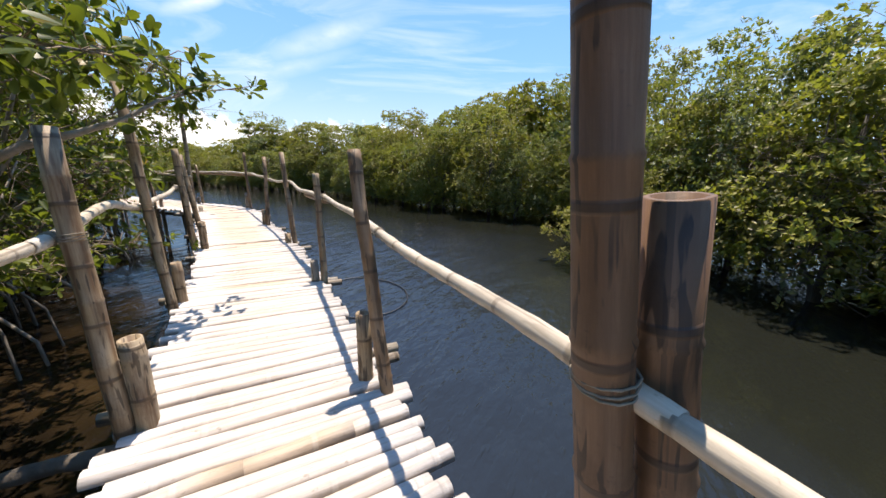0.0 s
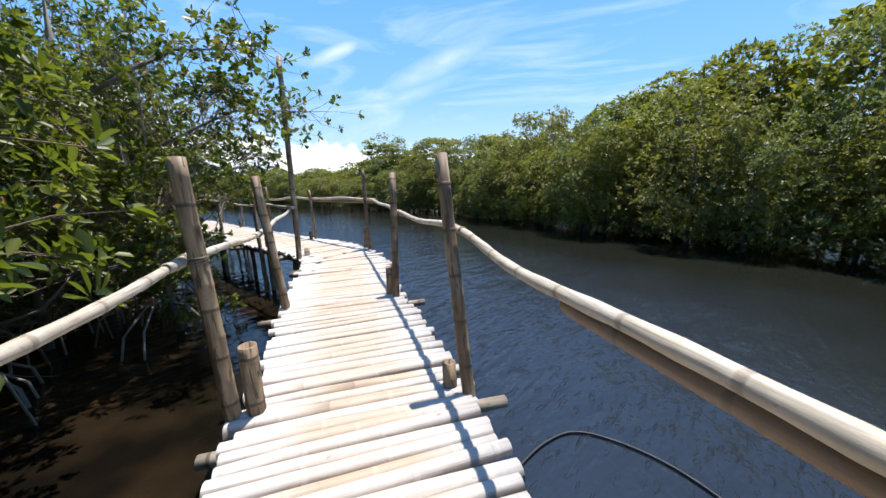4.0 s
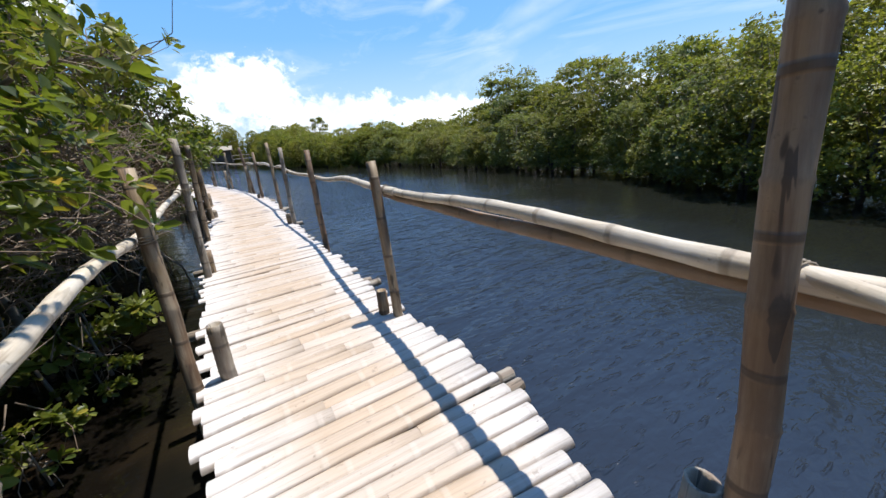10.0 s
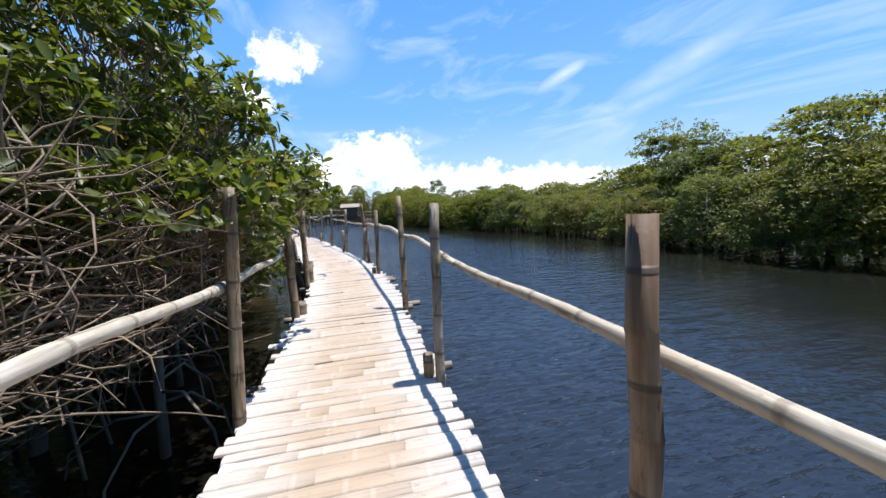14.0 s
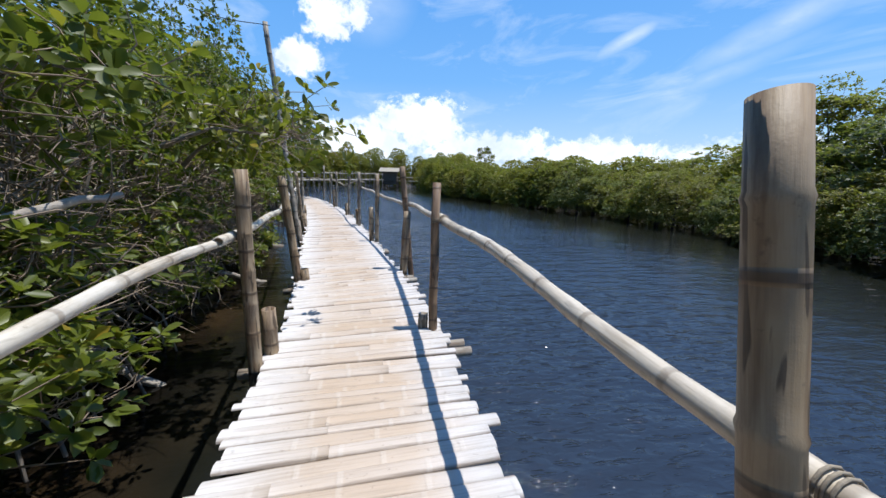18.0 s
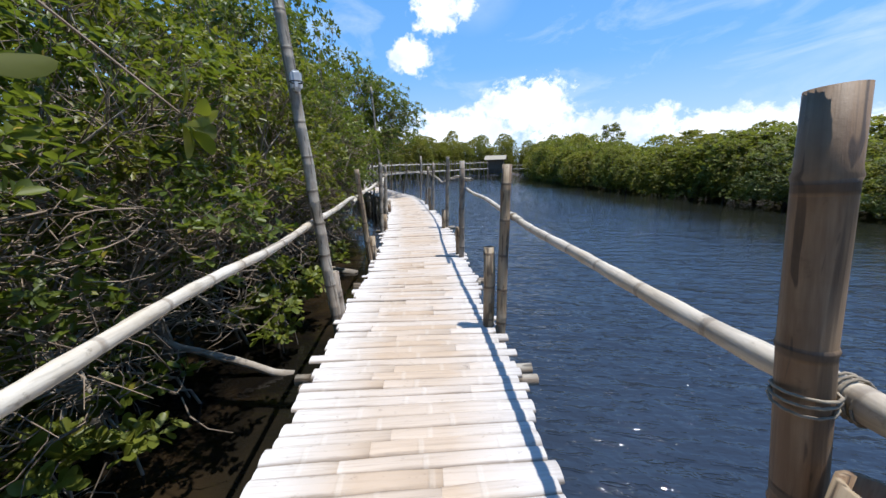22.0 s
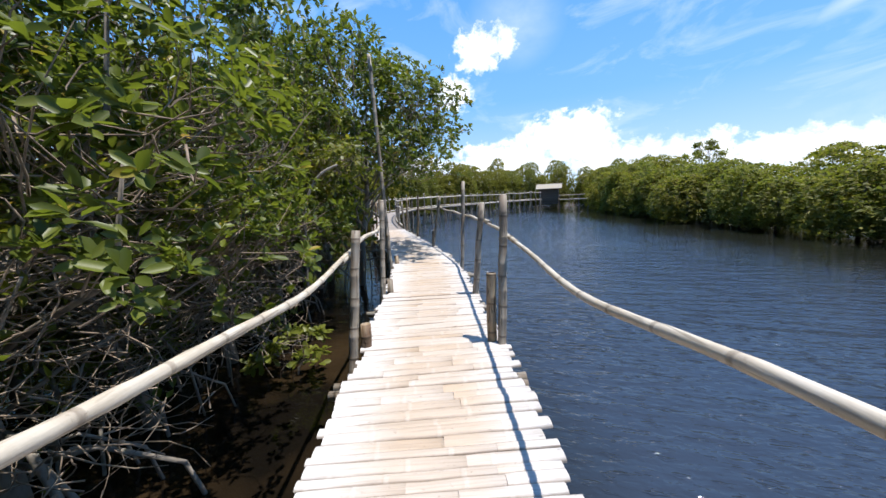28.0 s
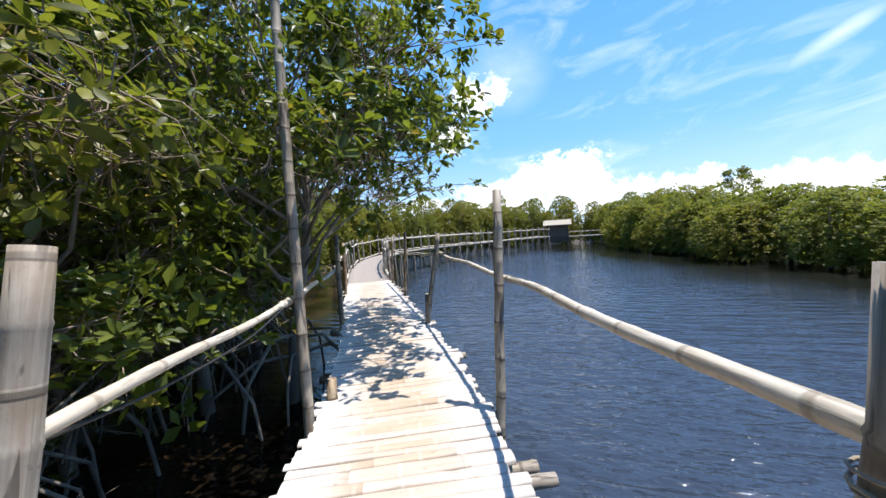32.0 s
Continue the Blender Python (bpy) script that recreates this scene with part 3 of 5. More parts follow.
# ---- mangroves ----
def leaf_cloud(rng, tips, normals, leaf_len, per_tip, folded=True):
    """Rosettes of pointed oval leaves at twig tips: vertices and faces, as arrays."""
    tips, normals = np.asarray(tips), np.asarray(normals)
    t = np.repeat(tips, per_tip, 0)
    nrm = np.repeat(normals, per_tip, 0)
    count = len(t)
    nrm = nrm + rng.normal(0, 0.25, (count, 3))
    nrm /= np.linalg.norm(nrm, axis=1)[:, None]
    rand = rng.normal(0, 1, (count, 3))
    side = np.cross(nrm, rand)
    side /= np.linalg.norm(side, axis=1)[:, None]
    lift = rng.uniform(0.05, 0.95, count)[:, None]
    d = side * np.sqrt(1 - (lift * 0.9) ** 2) + nrm * lift * 0.9
    d[:, 2] -= rng.uniform(0, 0.25, count)
    d /= np.linalg.norm(d, axis=1)[:, None]
    wide = np.cross(d, nrm + rng.normal(0, 0.35, (count, 3)))
    wide /= np.linalg.norm(wide, axis=1)[:, None]
    face = np.cross(wide, d)
    ln = (leaf_len * rng.uniform(0.7, 1.25, count))[:, None]
    wd = ln * rng.uniform(0.2, 0.27, count)[:, None]
    base = t + d * ln * 0.12 + rng.normal(0, leaf_len * 0.12, (count, 3))
    if folded == "fine":
        # round-ended leaf with a raised rim on both sides of the midrib
        spine = [base + d * ln * u - face * ln * (0.08 * u * u) for u in (0.0, 0.28, 0.55, 0.8, 0.94)]
        rims = [[spine[k] + wide * wd * w * sgn + face * wd * 0.22 * w for k, w in ((1, 0.62), (2, 1.0), (3, 0.9), (4, 0.5))] for sgn in (1, -1)]
        tip_end = base + d * ln * 1.0 - face * ln * 0.09
        v = np.stack(spine + rims[0] + rims[1] + [tip_end], 1)
        f = np.array([[0, 5, 6, 1], [1, 6, 7, 2], [2, 7, 8, 3], [3, 8, 13, 4], [0, 1, 10, 9], [1, 2, 11, 10], [2, 3, 12, 11], [3, 4, 13, 12]])
        k = 14
    elif folded:
        v = np.stack([base, base + d * ln * 0.38 + wide * wd * 0.86 + face * wd * 0.3, base + d * ln * 0.76 + wide * wd * 0.84 + face * wd * 0.2,
                      base + d * ln - face * ln * 0.08, base + d * ln * 0.76 - wide * wd * 0.84 + face * wd * 0.2, base + d * ln * 0.38 - wide * wd * 0.86 + face * wd * 0.3], 1)
        f = np.array([[0, 1, 2, 3], [0, 3, 4, 5]])
        k = 6
    else:
        v = np.stack([base, base + d * ln * 0.5 + wide * wd * 1.15 + face * wd * 0.2, base + d * ln, base + d * ln * 0.5 - wide * wd * 1.15 + face * wd * 0.2], 1)
        f = np.array([[0, 1, 2, 3]])
        k = 4
    faces = (np.arange(count)[:, None, None] * k + f[None]).reshape(-1, 4)
    return v.reshape(-1, 3), faces


def sticks(rng, a, b, r0, r1, bow=0.2, parts=2):
    """Many thin three-sided twigs from the points a to the points b, as arrays."""
    a, b = np.asarray(a, float), np.asarray(b, float)
    m = len(a)
    d = b - a
    ln = np.linalg.norm(d, axis=1)[:, None] + 1e-6
    side = np.cross(d / ln, rng.normal(0, 1, (m, 3)))
    side /= np.linalg.norm(side, axis=1)[:, None] + 1e-9
    other = np.cross(d / ln, side)
    u = np.linspace(0, 1, parts + 1)
    verts = []
    for s in u:
        c = a + d * s + side * ln * bow * math.sin(math.pi * s)
        r = r0 + (r1 - r0) * s
        for k in range(3):
            w = 2 * math.pi * k / 3
            verts.append(c + (side * math.cos(w) + other * math.sin(w)) * r)
    v = np.stack(verts, 1).reshape(-1, 3)
    f = []
    for i in range(parts):
        for k in range(3):
            k2 = (k + 1) % 3
            f.append((i * 3 + k, i * 3 + k2, i * 3 + 3 + k2, i * 3 + 3 + k))
    per = 3 * (parts + 1)
    faces = (np.arange(m)[:, None, None] * per + np.array(f)[None]).reshape(-1, 4)
    return v, faces


def mangrove(seed, height, spread, tips, leaf_len, per_tip, lobes, low, mat, folded=True, roots=9, twigs=0.35, trunk_r=0.075, name="mangrove_tree", foot=0.1, bark=None, tiers=False):
    """One mangrove with its foot at the origin: trunk, limbs, stilt roots, twigs and a lobed, gappy crown that hangs low. Returns the thing."""
    rng = np.random.default_rng(seed)
    thing = empty(name, Matrix())
    centre, size = [], []
    for i in range(lobes):
        h = (i + 0.5) / lobes
        w = i * 2.4 + rng.uniform(-0.4, 0.4)
        r = spread * (0.72 * math.sqrt(max(0.02, 1 - ((h - 0.28) / 0.78) ** 2))) * rng.uniform(0.72, 1.1)
        if i == lobes - 1:
            r *= 0.4
        z = low + (height - low) * (foot + (0.88 - foot) * h + rng.uniform(-0.04, 0.04))
        centre.append((r * math.cos(w), r * math.sin(w), z))
        k = spread * rng.uniform(0.3, 0.46) * (1.0 - 0.25 * h)
        if tiers:
            k *= 0.86
        size.append((k, k * rng.uniform(0.8, 1.2), min(k, (height - low) * 0.2) * rng.uniform(0.7, 1.0)))
    centre, size = np.array(centre), np.array(size)
    share = size[:, 0] ** 2 * (np.linspace(0.85, 1.5, lobes) if tiers else 1.0)
    pick = rng.choice(lobes, tips, p=share / share.sum())
    way = rng.normal(0, 1, (tips, 3))
    way += 0.55 * centre[pick] / (np.linalg.norm(centre[pick] * [1, 1, 0], axis=1)[:, None] + 0.3) * [1, 1, 0]
    way /= np.linalg.norm(way, axis=1)[:, None]
    flip = (way[:, 2] < (-0.02 if tiers else -0.3)) & (rng.uniform(0, 1, tips) < (0.86 if tiers else 0.7))
    way[:, 2] = np.where(flip, -way[:, 2], way[:, 2])
    deep = 1 - 0.7 * rng.uniform(0, 1, tips) ** 2
    lump = 1 + 0.25 * np.sin(way[:, 0] * 5 + pick) * np.cos(way[:, 1] * 6 - pick)
    tip = centre[pick] + way * size[pick] * (deep * lump)[:, None]
    tip[:, 2] = np.maximum(tip[:, 2], low * rng.uniform(0.7, 1.3, tips))
    nrm = way * 0.6 + np.array([0, 0, 0.75])
    v, f = leaf_cloud(rng, tip, nrm, leaf_len, per_tip, folded)
    part("crown", quick_mesh("crown", v, f, mat, bool(folded)), thing)["kind"] = "stuff"
    lean = rng.normal(0, spread * 0.08, 2)
    fork = np.array([lean[0], lean[1], low * 0.5 + 0.12 * height])
    verts, faces = tube_data([(0, 0, -0.5), (lean[0] * 0.4, lean[1] * 0.4, fork[2] * 0.5), tuple(fork), (lean[0] * 1.6, lean[1] * 1.6, height * 0.78)], [trunk_r * 1.15, trunk_r, trunk_r * 0.85, trunk_r * 0.25], 8)
    for c in centre:
        rise = min(c[2] * 0.5, fork[2] + rng.uniform(0, 0.3) * height)
        root = np.array([lean[0] * rise / fork[2] * 0.9, lean[1] * rise / fork[2] * 0.9, rise])
        mid = (root + c) / 2 + rng.normal(0, spread * 0.11, 3)
        r = trunk_r * rng.uniform(0.26, 0.44)
        vv, ff = tube_data([tuple(root), tuple(root * 0.5 + mid * 0.5 + rng.normal(0, 0.05, 3)), tuple(mid), tuple(c)], [r, r * 0.85, r * 0.7, r * 0.3], 6, len(verts))
        verts += vv
        faces += ff
    part("trunk", mesh_of("trunk", [tuple(p) for p in verts], faces, bark or M_BARK), thing)["kind"] = "stuff" if name != "mangrove_tree" else ""
    some = rng.permutation(tips)[: int(tips * twigs)]
    if len(some):
        inner = centre[pick[some]] * 0.85 + fork * 0.15
        start = tip[some] + (inner - tip[some]) * rng.uniform(0.45, 0.95, (len(some), 1)) + rng.normal(0, 0.06 * spread, (len(some), 3))
        tv, tf = sticks(rng, start, tip[some], 0.0085 * (leaf_len / 0.11), 0.003 * (leaf_len / 0.11), 0.22, 3)
        part("brushwood", quick_mesh("brushwood", tv, tf, M_TWIG, True), thing)["kind"] = "stuff"
    if roots:
        ang = np.linspace(0, 2 * math.pi, roots, endpoint=False) + rng.uniform(-0.3, 0.3, roots)
        verts, faces = [], []
        for w in ang:
            z0, reach = rng.uniform(0.35, 1.0) * min(1.1, fork[2] + 0.3), spread * rng.uniform(0.25, 0.6)
            top = np.array([lean[0] * 0.4, lean[1] * 0.4, z0])
            out = np.array([math.cos(w), math.sin(w), 0]) * reach
            path = [tuple(top), tuple(top + out * 0.4 + [0, 0, 0.03]), tuple(top + out * 0.8 - [0, 0, z0 * 0.45]), tuple(out + [lean[0] * 0.4, lean[1] * 0.4, -0.55])]
            r = trunk_r * rng.uniform(0.22, 0.36)
            vv, ff = tube_data(path, [r, r, r * 0.9, r * 0.8], 5, len(verts))
            verts += vv
            faces += ff
        part("root_system", mesh_of("root_system", [tuple(p) for p in verts], faces, M_BARK), thing)["kind"] = "stuff"
    return thing


def domed_mangrove(seed, height, spread, tips, leaf_len, per_tip, mat, hem=0.45):
    """A far mangrove whose crown is one closed, lumpy dome down to the water, with a short stem inside."""
    rng = np.random.default_rng(seed)
    thing = empty("mangrove_tree", Matrix())
    way = rng.normal(0, 1, (tips, 3))
    way /= np.linalg.norm(way, axis=1)[:, None]
    way[:, 2] = np.where(way[:, 2] < -0.82, -way[:, 2], way[:, 2])
    lumps = rng.normal(0, 1, (16, 3))
    lumps /= np.linalg.norm(lumps, axis=1)[:, None]
    bulge = np.clip((way @ lumps.T - 0.72) / 0.28, 0, 1).max(1)
    reach = (0.7 + 0.34 * bulge) * (1 - 0.45 * rng.uniform(0, 1, tips) ** 3)
    tip = way * reach[:, None] * [spread, spread, height * 0.56] + [0, 0, height * 0.43]
    tip[:, 2] = np.maximum(tip[:, 2], rng.uniform(0.05, 1.0, tips) * hem)
    v, f = leaf_cloud(rng, tip, way * 0.5 + [0, 0, 0.85], leaf_len, per_tip, False)
    part("crown", quick_mesh("crown", v, f, mat), thing)["kind"] = "stuff"
    v, f = tube_data([(0, 0, -0.5), (0.05, 0.02, height * 0.4), (0.02, -0.05, height * 0.8)], [0.09, 0.07, 0.03], 7)
    part("trunk", mesh_of("trunk", [tuple(p) for p in v], f, M_BARK_WET_SHADED), thing)
    return thing


def set_out(kinds, spots, label, group, category="tree"):
    """Copies of the given plants at (x, y, turn, size, kind, stretch) spots; the patterns themselves are taken away."""
    for x, y, turn, size, kind, tall in spots:
        ob = copy_thing(kinds[kind], pose(x, y, WATER_Z, 0, 0, turn))
        ob.scale = (size, size, size * tall)
        tagged(ob, label, category, group)
    for k in kinds:
        for o in (*k.children_recursive, k):
            bpy.data.objects.remove(o)


def thicket(name, lines, count, leaf_len, mat, seed, label):
    """Leaves without number behind the trees: (line, least and most way behind it, top height) as one object."""
    rng = np.random.default_rng(seed)
    tips = []
    for pts, near_by, far_by, top in lines:
        p = np.array([[q.x, q.y] for q in pts])
        d = np.gradient(p, axis=0)
        d /= np.linalg.norm(d, axis=1)[:, None]
        out = np.stack([-d[:, 1], d[:, 0]], 1)
        i = rng.integers(0, len(p), count)
        far_off = near_by + (far_by - near_by) * rng.uniform(0, 1, count)
        xy = p[i] + out[i] * far_off[:, None] + rng.normal(0, 0.5, (count, 2))
        crest = top * (0.74 + 0.28 * np.sin(xy[:, 0] * 1.3 + 2) * np.sin(xy[:, 1] * 1.7) + 0.12 * np.sin(xy[:, 0] * 3.1))
        tips.append(np.c_[xy, WATER_Z + 0.1 + crest * rng.uniform(0.04, 1, count) ** 0.85])
    tips = np.concatenate(tips)
    v, f = leaf_cloud(rng, tips, np.tile([0, 0, 1.0], (len(tips), 1)) + rng.normal(0, 0.4, (len(tips), 3)), leaf_len, 4, False)
    tagged(new(name, quick_mesh(name, v, f, mat)), label, "trees", kind="stuff")


def bough(start, end, tips, leaf_len, seed, label, mat=None):
    """A single leafy branch reaching out over the deck."""
    rng = np.random.default_rng(seed)
    a, b = np.array(start, float), np.array(end, float)
    thing = empty("mangrove_branch", Matrix.Translation(start))
    d = b - a
    ln = np.linalg.norm(d)
    mid = a + d * 0.5 + np.array([0, 0, 0.12 * ln])
    v, f = tube_data([(0, 0, 0), tuple((mid - a) * 0.5 + [0, 0, 0.03]), tuple(mid - a), tuple(d)], [0.03, 0.024, 0.017, 0.006], 7)
    part("stem", mesh_of("stem", [tuple(p) for p in v], f, M_BARK), thing)
    u = rng.uniform(0.3, 1.05, tips)[:, None]
    on = np.where(u < 0.5, (mid - a) * u * 2, (mid - a) + (b - mid) * (u - 0.5) * 2)
    tip = on + rng.normal(0, 1, (tips, 3)) * ln * np.array([0.17, 0.17, 0.12])
    tv, tf = sticks(rng, on, tip, 0.006, 0.003)
    part("brushwood", quick_mesh("brushwood", tv, tf, M_TWIG, True), thing)["kind"] = "stuff"
    v, f = leaf_cloud(rng, tip, (tip - on) * 2 + [0, 0, 0.6], leaf_len, 9, "fine")
    part("leaves", quick_mesh("leaves", v, f, mat or M_LEAF, True), thing)["kind"] = "stuff"
    return tagged(thing, label, "branch", "overhanging branches")


# ---- boardwalk deck ----
def slat_pattern(seed, lo=-0.5, hi=0.5, mat=None):
    """A split culm lying along x from lo to hi, round side up, 46 triangles; a whole slat reaches from -0.5 to 0.5."""
    rng = random.Random(seed)
    span = hi - lo
    stations = [lo, lo + span * rng.uniform(0.21, 0.43), lo + span * rng.uniform(0.6, 0.82), hi]
    arc = 7
    verts, faces = [], []
    for i, s in enumerate(stations):
        r = 0.052 * rng.uniform(0.93, 1.05) * (0.97 if i in (0, 3) else 1.03)
        dy, dz = rng.uniform(-0.004, 0.004), rng.uniform(-0.005, 0.004)
        for k in range(arc):
            w = math.pi * (1.14 * k / (arc - 1) - 0.07)
            verts.append((s, -r * math.cos(w) + dy, r * 0.86 * math.sin(w) + dz - 0.045))
    for i in range(len(stations) - 1):
        for k in range(arc - 1):
            faces.append((i * arc + k, i * arc + k + 1, (i + 1) * arc + k + 1, (i + 1) * arc + k))
    faces.append(tuple(range(arc)))
    faces.append(tuple(3 * arc + k for k in reversed(range(arc))))
    return mesh_of("slat", verts, faces, mat or M_SLAT)


def flat_line(pts):
    return [(x, y, 0.0) for x, y in pts]


SLATS = [slat_pattern(s) for s in range(9)]
PALE = [slat_pattern(s, mat=M_SLAT_PALE) for s in range(9)]
# ways in which a row of slats is pieced together from shorter lengths
CUTS = ((-0.22,), (-0.06,), (0.12,), (0.25,), (-0.27, 0.1), (-0.12, 0.26), (-0.3, 0.22))
PIECED = [[[slat_pattern(40 * c + 10 * k + v, lo, hi) for v in range(3)] for k, (lo, hi) in enumerate(zip((-0.5, *cuts), (*cuts, 0.5)))] for c, cuts in enumerate(CUTS)]
rng = random.Random(5)
sections = [empty("boardwalk_deck", Matrix()) for _ in range(5)]
for sec, words in zip(sections, ("bleached round bamboo slats lying across the boardwalk", "bleached bamboo slats with ragged ends on the boardwalk bend", "narrow pale bamboo slats lying across the boardwalk",
                                "split bamboo slats worn to straw in the middle", "split bamboo slats in short lengths, shaded by a tree")):
    tagged(sec, words, "deck", "boardwalk", "structure")


def across(pts, i):
    d = (pts[min(i + 2, len(pts) - 1)] - pts[max(i - 2, 0)]).normalized()
    return d, Vector((d.y, -d.x, 0))


line_step = 0.02
near = spline(flat_line(NEAR_LINE), line_step)
s = 0.0
while s < (len(near) - 1) * line_step:
    # split culms of uneven width, pushed up against each other; further on they are flatter and pieced together from short lengths
    flat = min(1.0, max(0.0, (s - 13) / 7))
    wide = min(1.42, max(0.82, rng.gauss(1.02, 0.1))) if s < 15 else min(1.45, max(0.62, rng.gauss(0.98, 0.19)))
    pitch = 0.091 * wide
    i = min(len(near) - 1, int((s + pitch / 2) / line_step))
    c = near[i]
    d = (near[min(i + 12, len(near) - 1)] - near[max(i - 12, 0)]).normalized()
    right = Vector((d.y, -d.x, 0))
    sec = sections[min(4, int(s / (len(near) * line_step) * 5))]
    turn = math.degrees(math.atan2(right.y, right.x)) + rng.gauss(0, 0.9 - 0.35 * flat) + 2.0 * math.sin(1.3 * s) + 1.6 * math.sin(0.47 * s + 1)
    run = DECK_W + rng.gauss(0, 0.03) + (rng.uniform(0.08, 0.2) if rng.random() < 0.06 else 0)
    shift = rng.gauss(0, 0.022)
    lift = rng.uniform(-0.016, 0.008) * (1 - 0.45 * flat)
    relief = 1.12 - 0.6 * flat
    row = PIECED[rng.randrange(len(PIECED))] if rng.random() < 0.04 + 0.62 * flat else [SLATS if rng.random() < (s - 8) / 7 else PALE]
    half = 180 if rng.random() < 0.5 else 0
    mid = c + right * shift
    for pieces in row:
        dz = lift + (rng.uniform(-0.004, 0.006) if len(row) > 1 else 0.0)
        m = pose(mid.x, mid.y, dz, 0, rng.gauss(0, 0.36 - 0.2 * flat), turn + half) @ Matrix.Diagonal((run, wide * 1.06, relief * min(wide, 1.15), 1))
        part("slat", pieces[rng.randrange(len(pieces))], sec, m)
    s += pitch + (rng.uniform(0.002, 0.006) if rng.random() < 0.14 * (1 - flat) else 0.0)


def join_slats(pts, high):
    """The far deck: its slats as one mesh."""
    verts, faces = [], []
    for i, c in enumerate(pts):
        d, right = across(pts, i)
        me = SLATS[i % 9]
        m = pose(c.x, c.y, high(c), 0, 0, math.degrees(math.atan2(right.y, right.x))) @ Matrix.Diagonal((DECK_W, 1.25, 1, 1))
        base = len(verts)
        verts += [tuple(m @ v.co) for v in me.vertices]
        faces += [tuple(base + k for k in p.vertices) for p in me.polygons]
    return mesh_of("far_slats", verts, faces, M_SLAT)


far = spline(flat_line(FAR_LINE), 0.13)
tagged(new("boardwalk_deck_far", join_slats(far, far_z)), "pale bamboo deck of the far boardwalk on stilts", "deck", "boardwalk", "stuff")


# ---- posts, stubs and rails ----
POSTS = {"left": [], "right": []}


def bamboo_post(side, x, y, h, lx=0.0, ly=0.0, rail=1.06, stub=None, radius=0.045, grey=False, label="", foot=-1.95):
    """A bamboo post beside the deck, with the short stub that it is lashed to where it has one. Rail: the height at which the rail is tied."""
    rng = random.Random(int((x * 31.7 + y * 17.3) * 100))
    slope = Vector((lx / h, ly / h, 1))
    base = Vector((x, y, 0)) + slope * foot
    thing = empty("bamboo_post", Matrix.Translation((base.x, base.y, foot)))
    inv = Matrix.Translation((-base.x, -base.y, -foot))
    top = Vector((x + lx, y + ly, h))
    ln = (top - base).length
    mat = M_POST_RED if grey == "red" else M_POST_BROWN if grey == "brown" else M_POST_GREY if grey else M_POST
    round_sides = 56 if radius > 0.06 else 28 if radius > 0.05 else 20
    part("culm", culm_mesh("culm", ln, radius, rng, mat, bend=rng.uniform(0.0, 0.012), taper=0.1, pitch=rng.uniform(0.27, 0.36), sides=round_sides), thing, inv @ along(base, top))
    if stub:
        dx, dy, sh = stub[:3]
        a, b = Vector((x + dx, y + dy, -1.2)), Vector((x + dx + lx * 0.3, y + dy + ly * 0.3, sh))
        thick, tone = radius * 1.08, M_POST_GREY if rng.random() < 0.4 else M_POST
        if len(stub) > 3:
            # a thick stub with a lean of its own
            a, b = Vector((x + dx - stub[3] * 0.45, y + dy - stub[4] * 0.45, -0.45 * sh)), Vector((x + dx + stub[3], y + dy + stub[4], sh))
            thick, tone = radius * 1.2, M_POST
        part("stub", culm_mesh("stub", (b - a).length, thick, rng, tone, pitch=0.26), thing, inv @ along(a, b), "short sawn-off bamboo stub")
    at = Vector((x, y, 0)) + slope * rail
    if rail and rng.random() < 0.45:
        verts, faces = [], []
        for k in range(3):
            z = (k - 1.0) * 0.011 + rng.uniform(-0.004, 0.004)
            loop = [at + Vector((math.cos(w) * (radius + 0.004), math.sin(w) * (radius + 0.004), z + 0.008 * math.sin(w + k))) for w in [2 * math.pi * j / 12 for j in range(13)]]
            v, f = tube_data([inv @ p for p in loop], [0.0032] * 13, 5, len(verts))
            verts += v
            faces += f
        part("lashing", mesh_of("lashing", [tuple(p) for p in verts], faces, M_ROPE), thing)
    tagged(thing, label or ("weathered grey bamboo post with a sawn stub beside the deck" if stub else "upright weathered bamboo post at the deck edge"), "post", side + " railing posts")
    POSTS[side].append((at, radius))
    return thing


def P(*a, **k):
    return bamboo_post("left", *a, **k)


def Q(*a, **k):
    return bamboo_post("right", *a, **k)


P(-0.55, -0.60, 1.50, -0.05, 0.00, 1.06, (0.06, 0.08, 0.4))
P(-1.66, 1.47, 1.57, -0.12, 0.06, 1.06, (0.10, 0.05, 0.5), 0.05)
P(-2.62, 3.07, 2.10, -0.22, 0.08, 1.00, (0.04, 0.13, 0.41), 0.045)
P(-4.00, 5.35, 1.58, -0.08, -0.01, 1, (0.13, 0.09, 0.44), 0.05)
P(-5.03, 6.99, 1.51, -0.20, -0.01, 0.885, None, 0.05)
P(-6.74, 9.27, 3.74, -0.28, 0.39, 0.92, (0.06, 0.16, 0.14), 0.05, label="tall bamboo pole standing at the bend of the boardwalk")
P(-8.42, 10.01, 1.36, -0.11, 0.07, 0.97, (0.07, 0.16, 0.38), 0.042)
P(-10.64, 10.95, 1.60, -0.09, 0.11, 1.03, (-0.13, 0.08, 0.28), 0.042, True)
P(-12.71, 11.77, 1.57, 0.05, 0.09, 0.945, None, 0.042)
P(-14.89, 12.70, 1.38, -0.02, 0.00, 0.86, (-0.08, 0.11, 0.17), 0.055)
P(-16.91, 13.44, 1.45, -0.02, 0.03, 0.985, (-0.16, 0.12, 0.37), 0.05)
P(-19.03, 14.07, 1.39, -0.04, -0.10, 0.945, (0.03, 0.12, 0.15), 0.055)
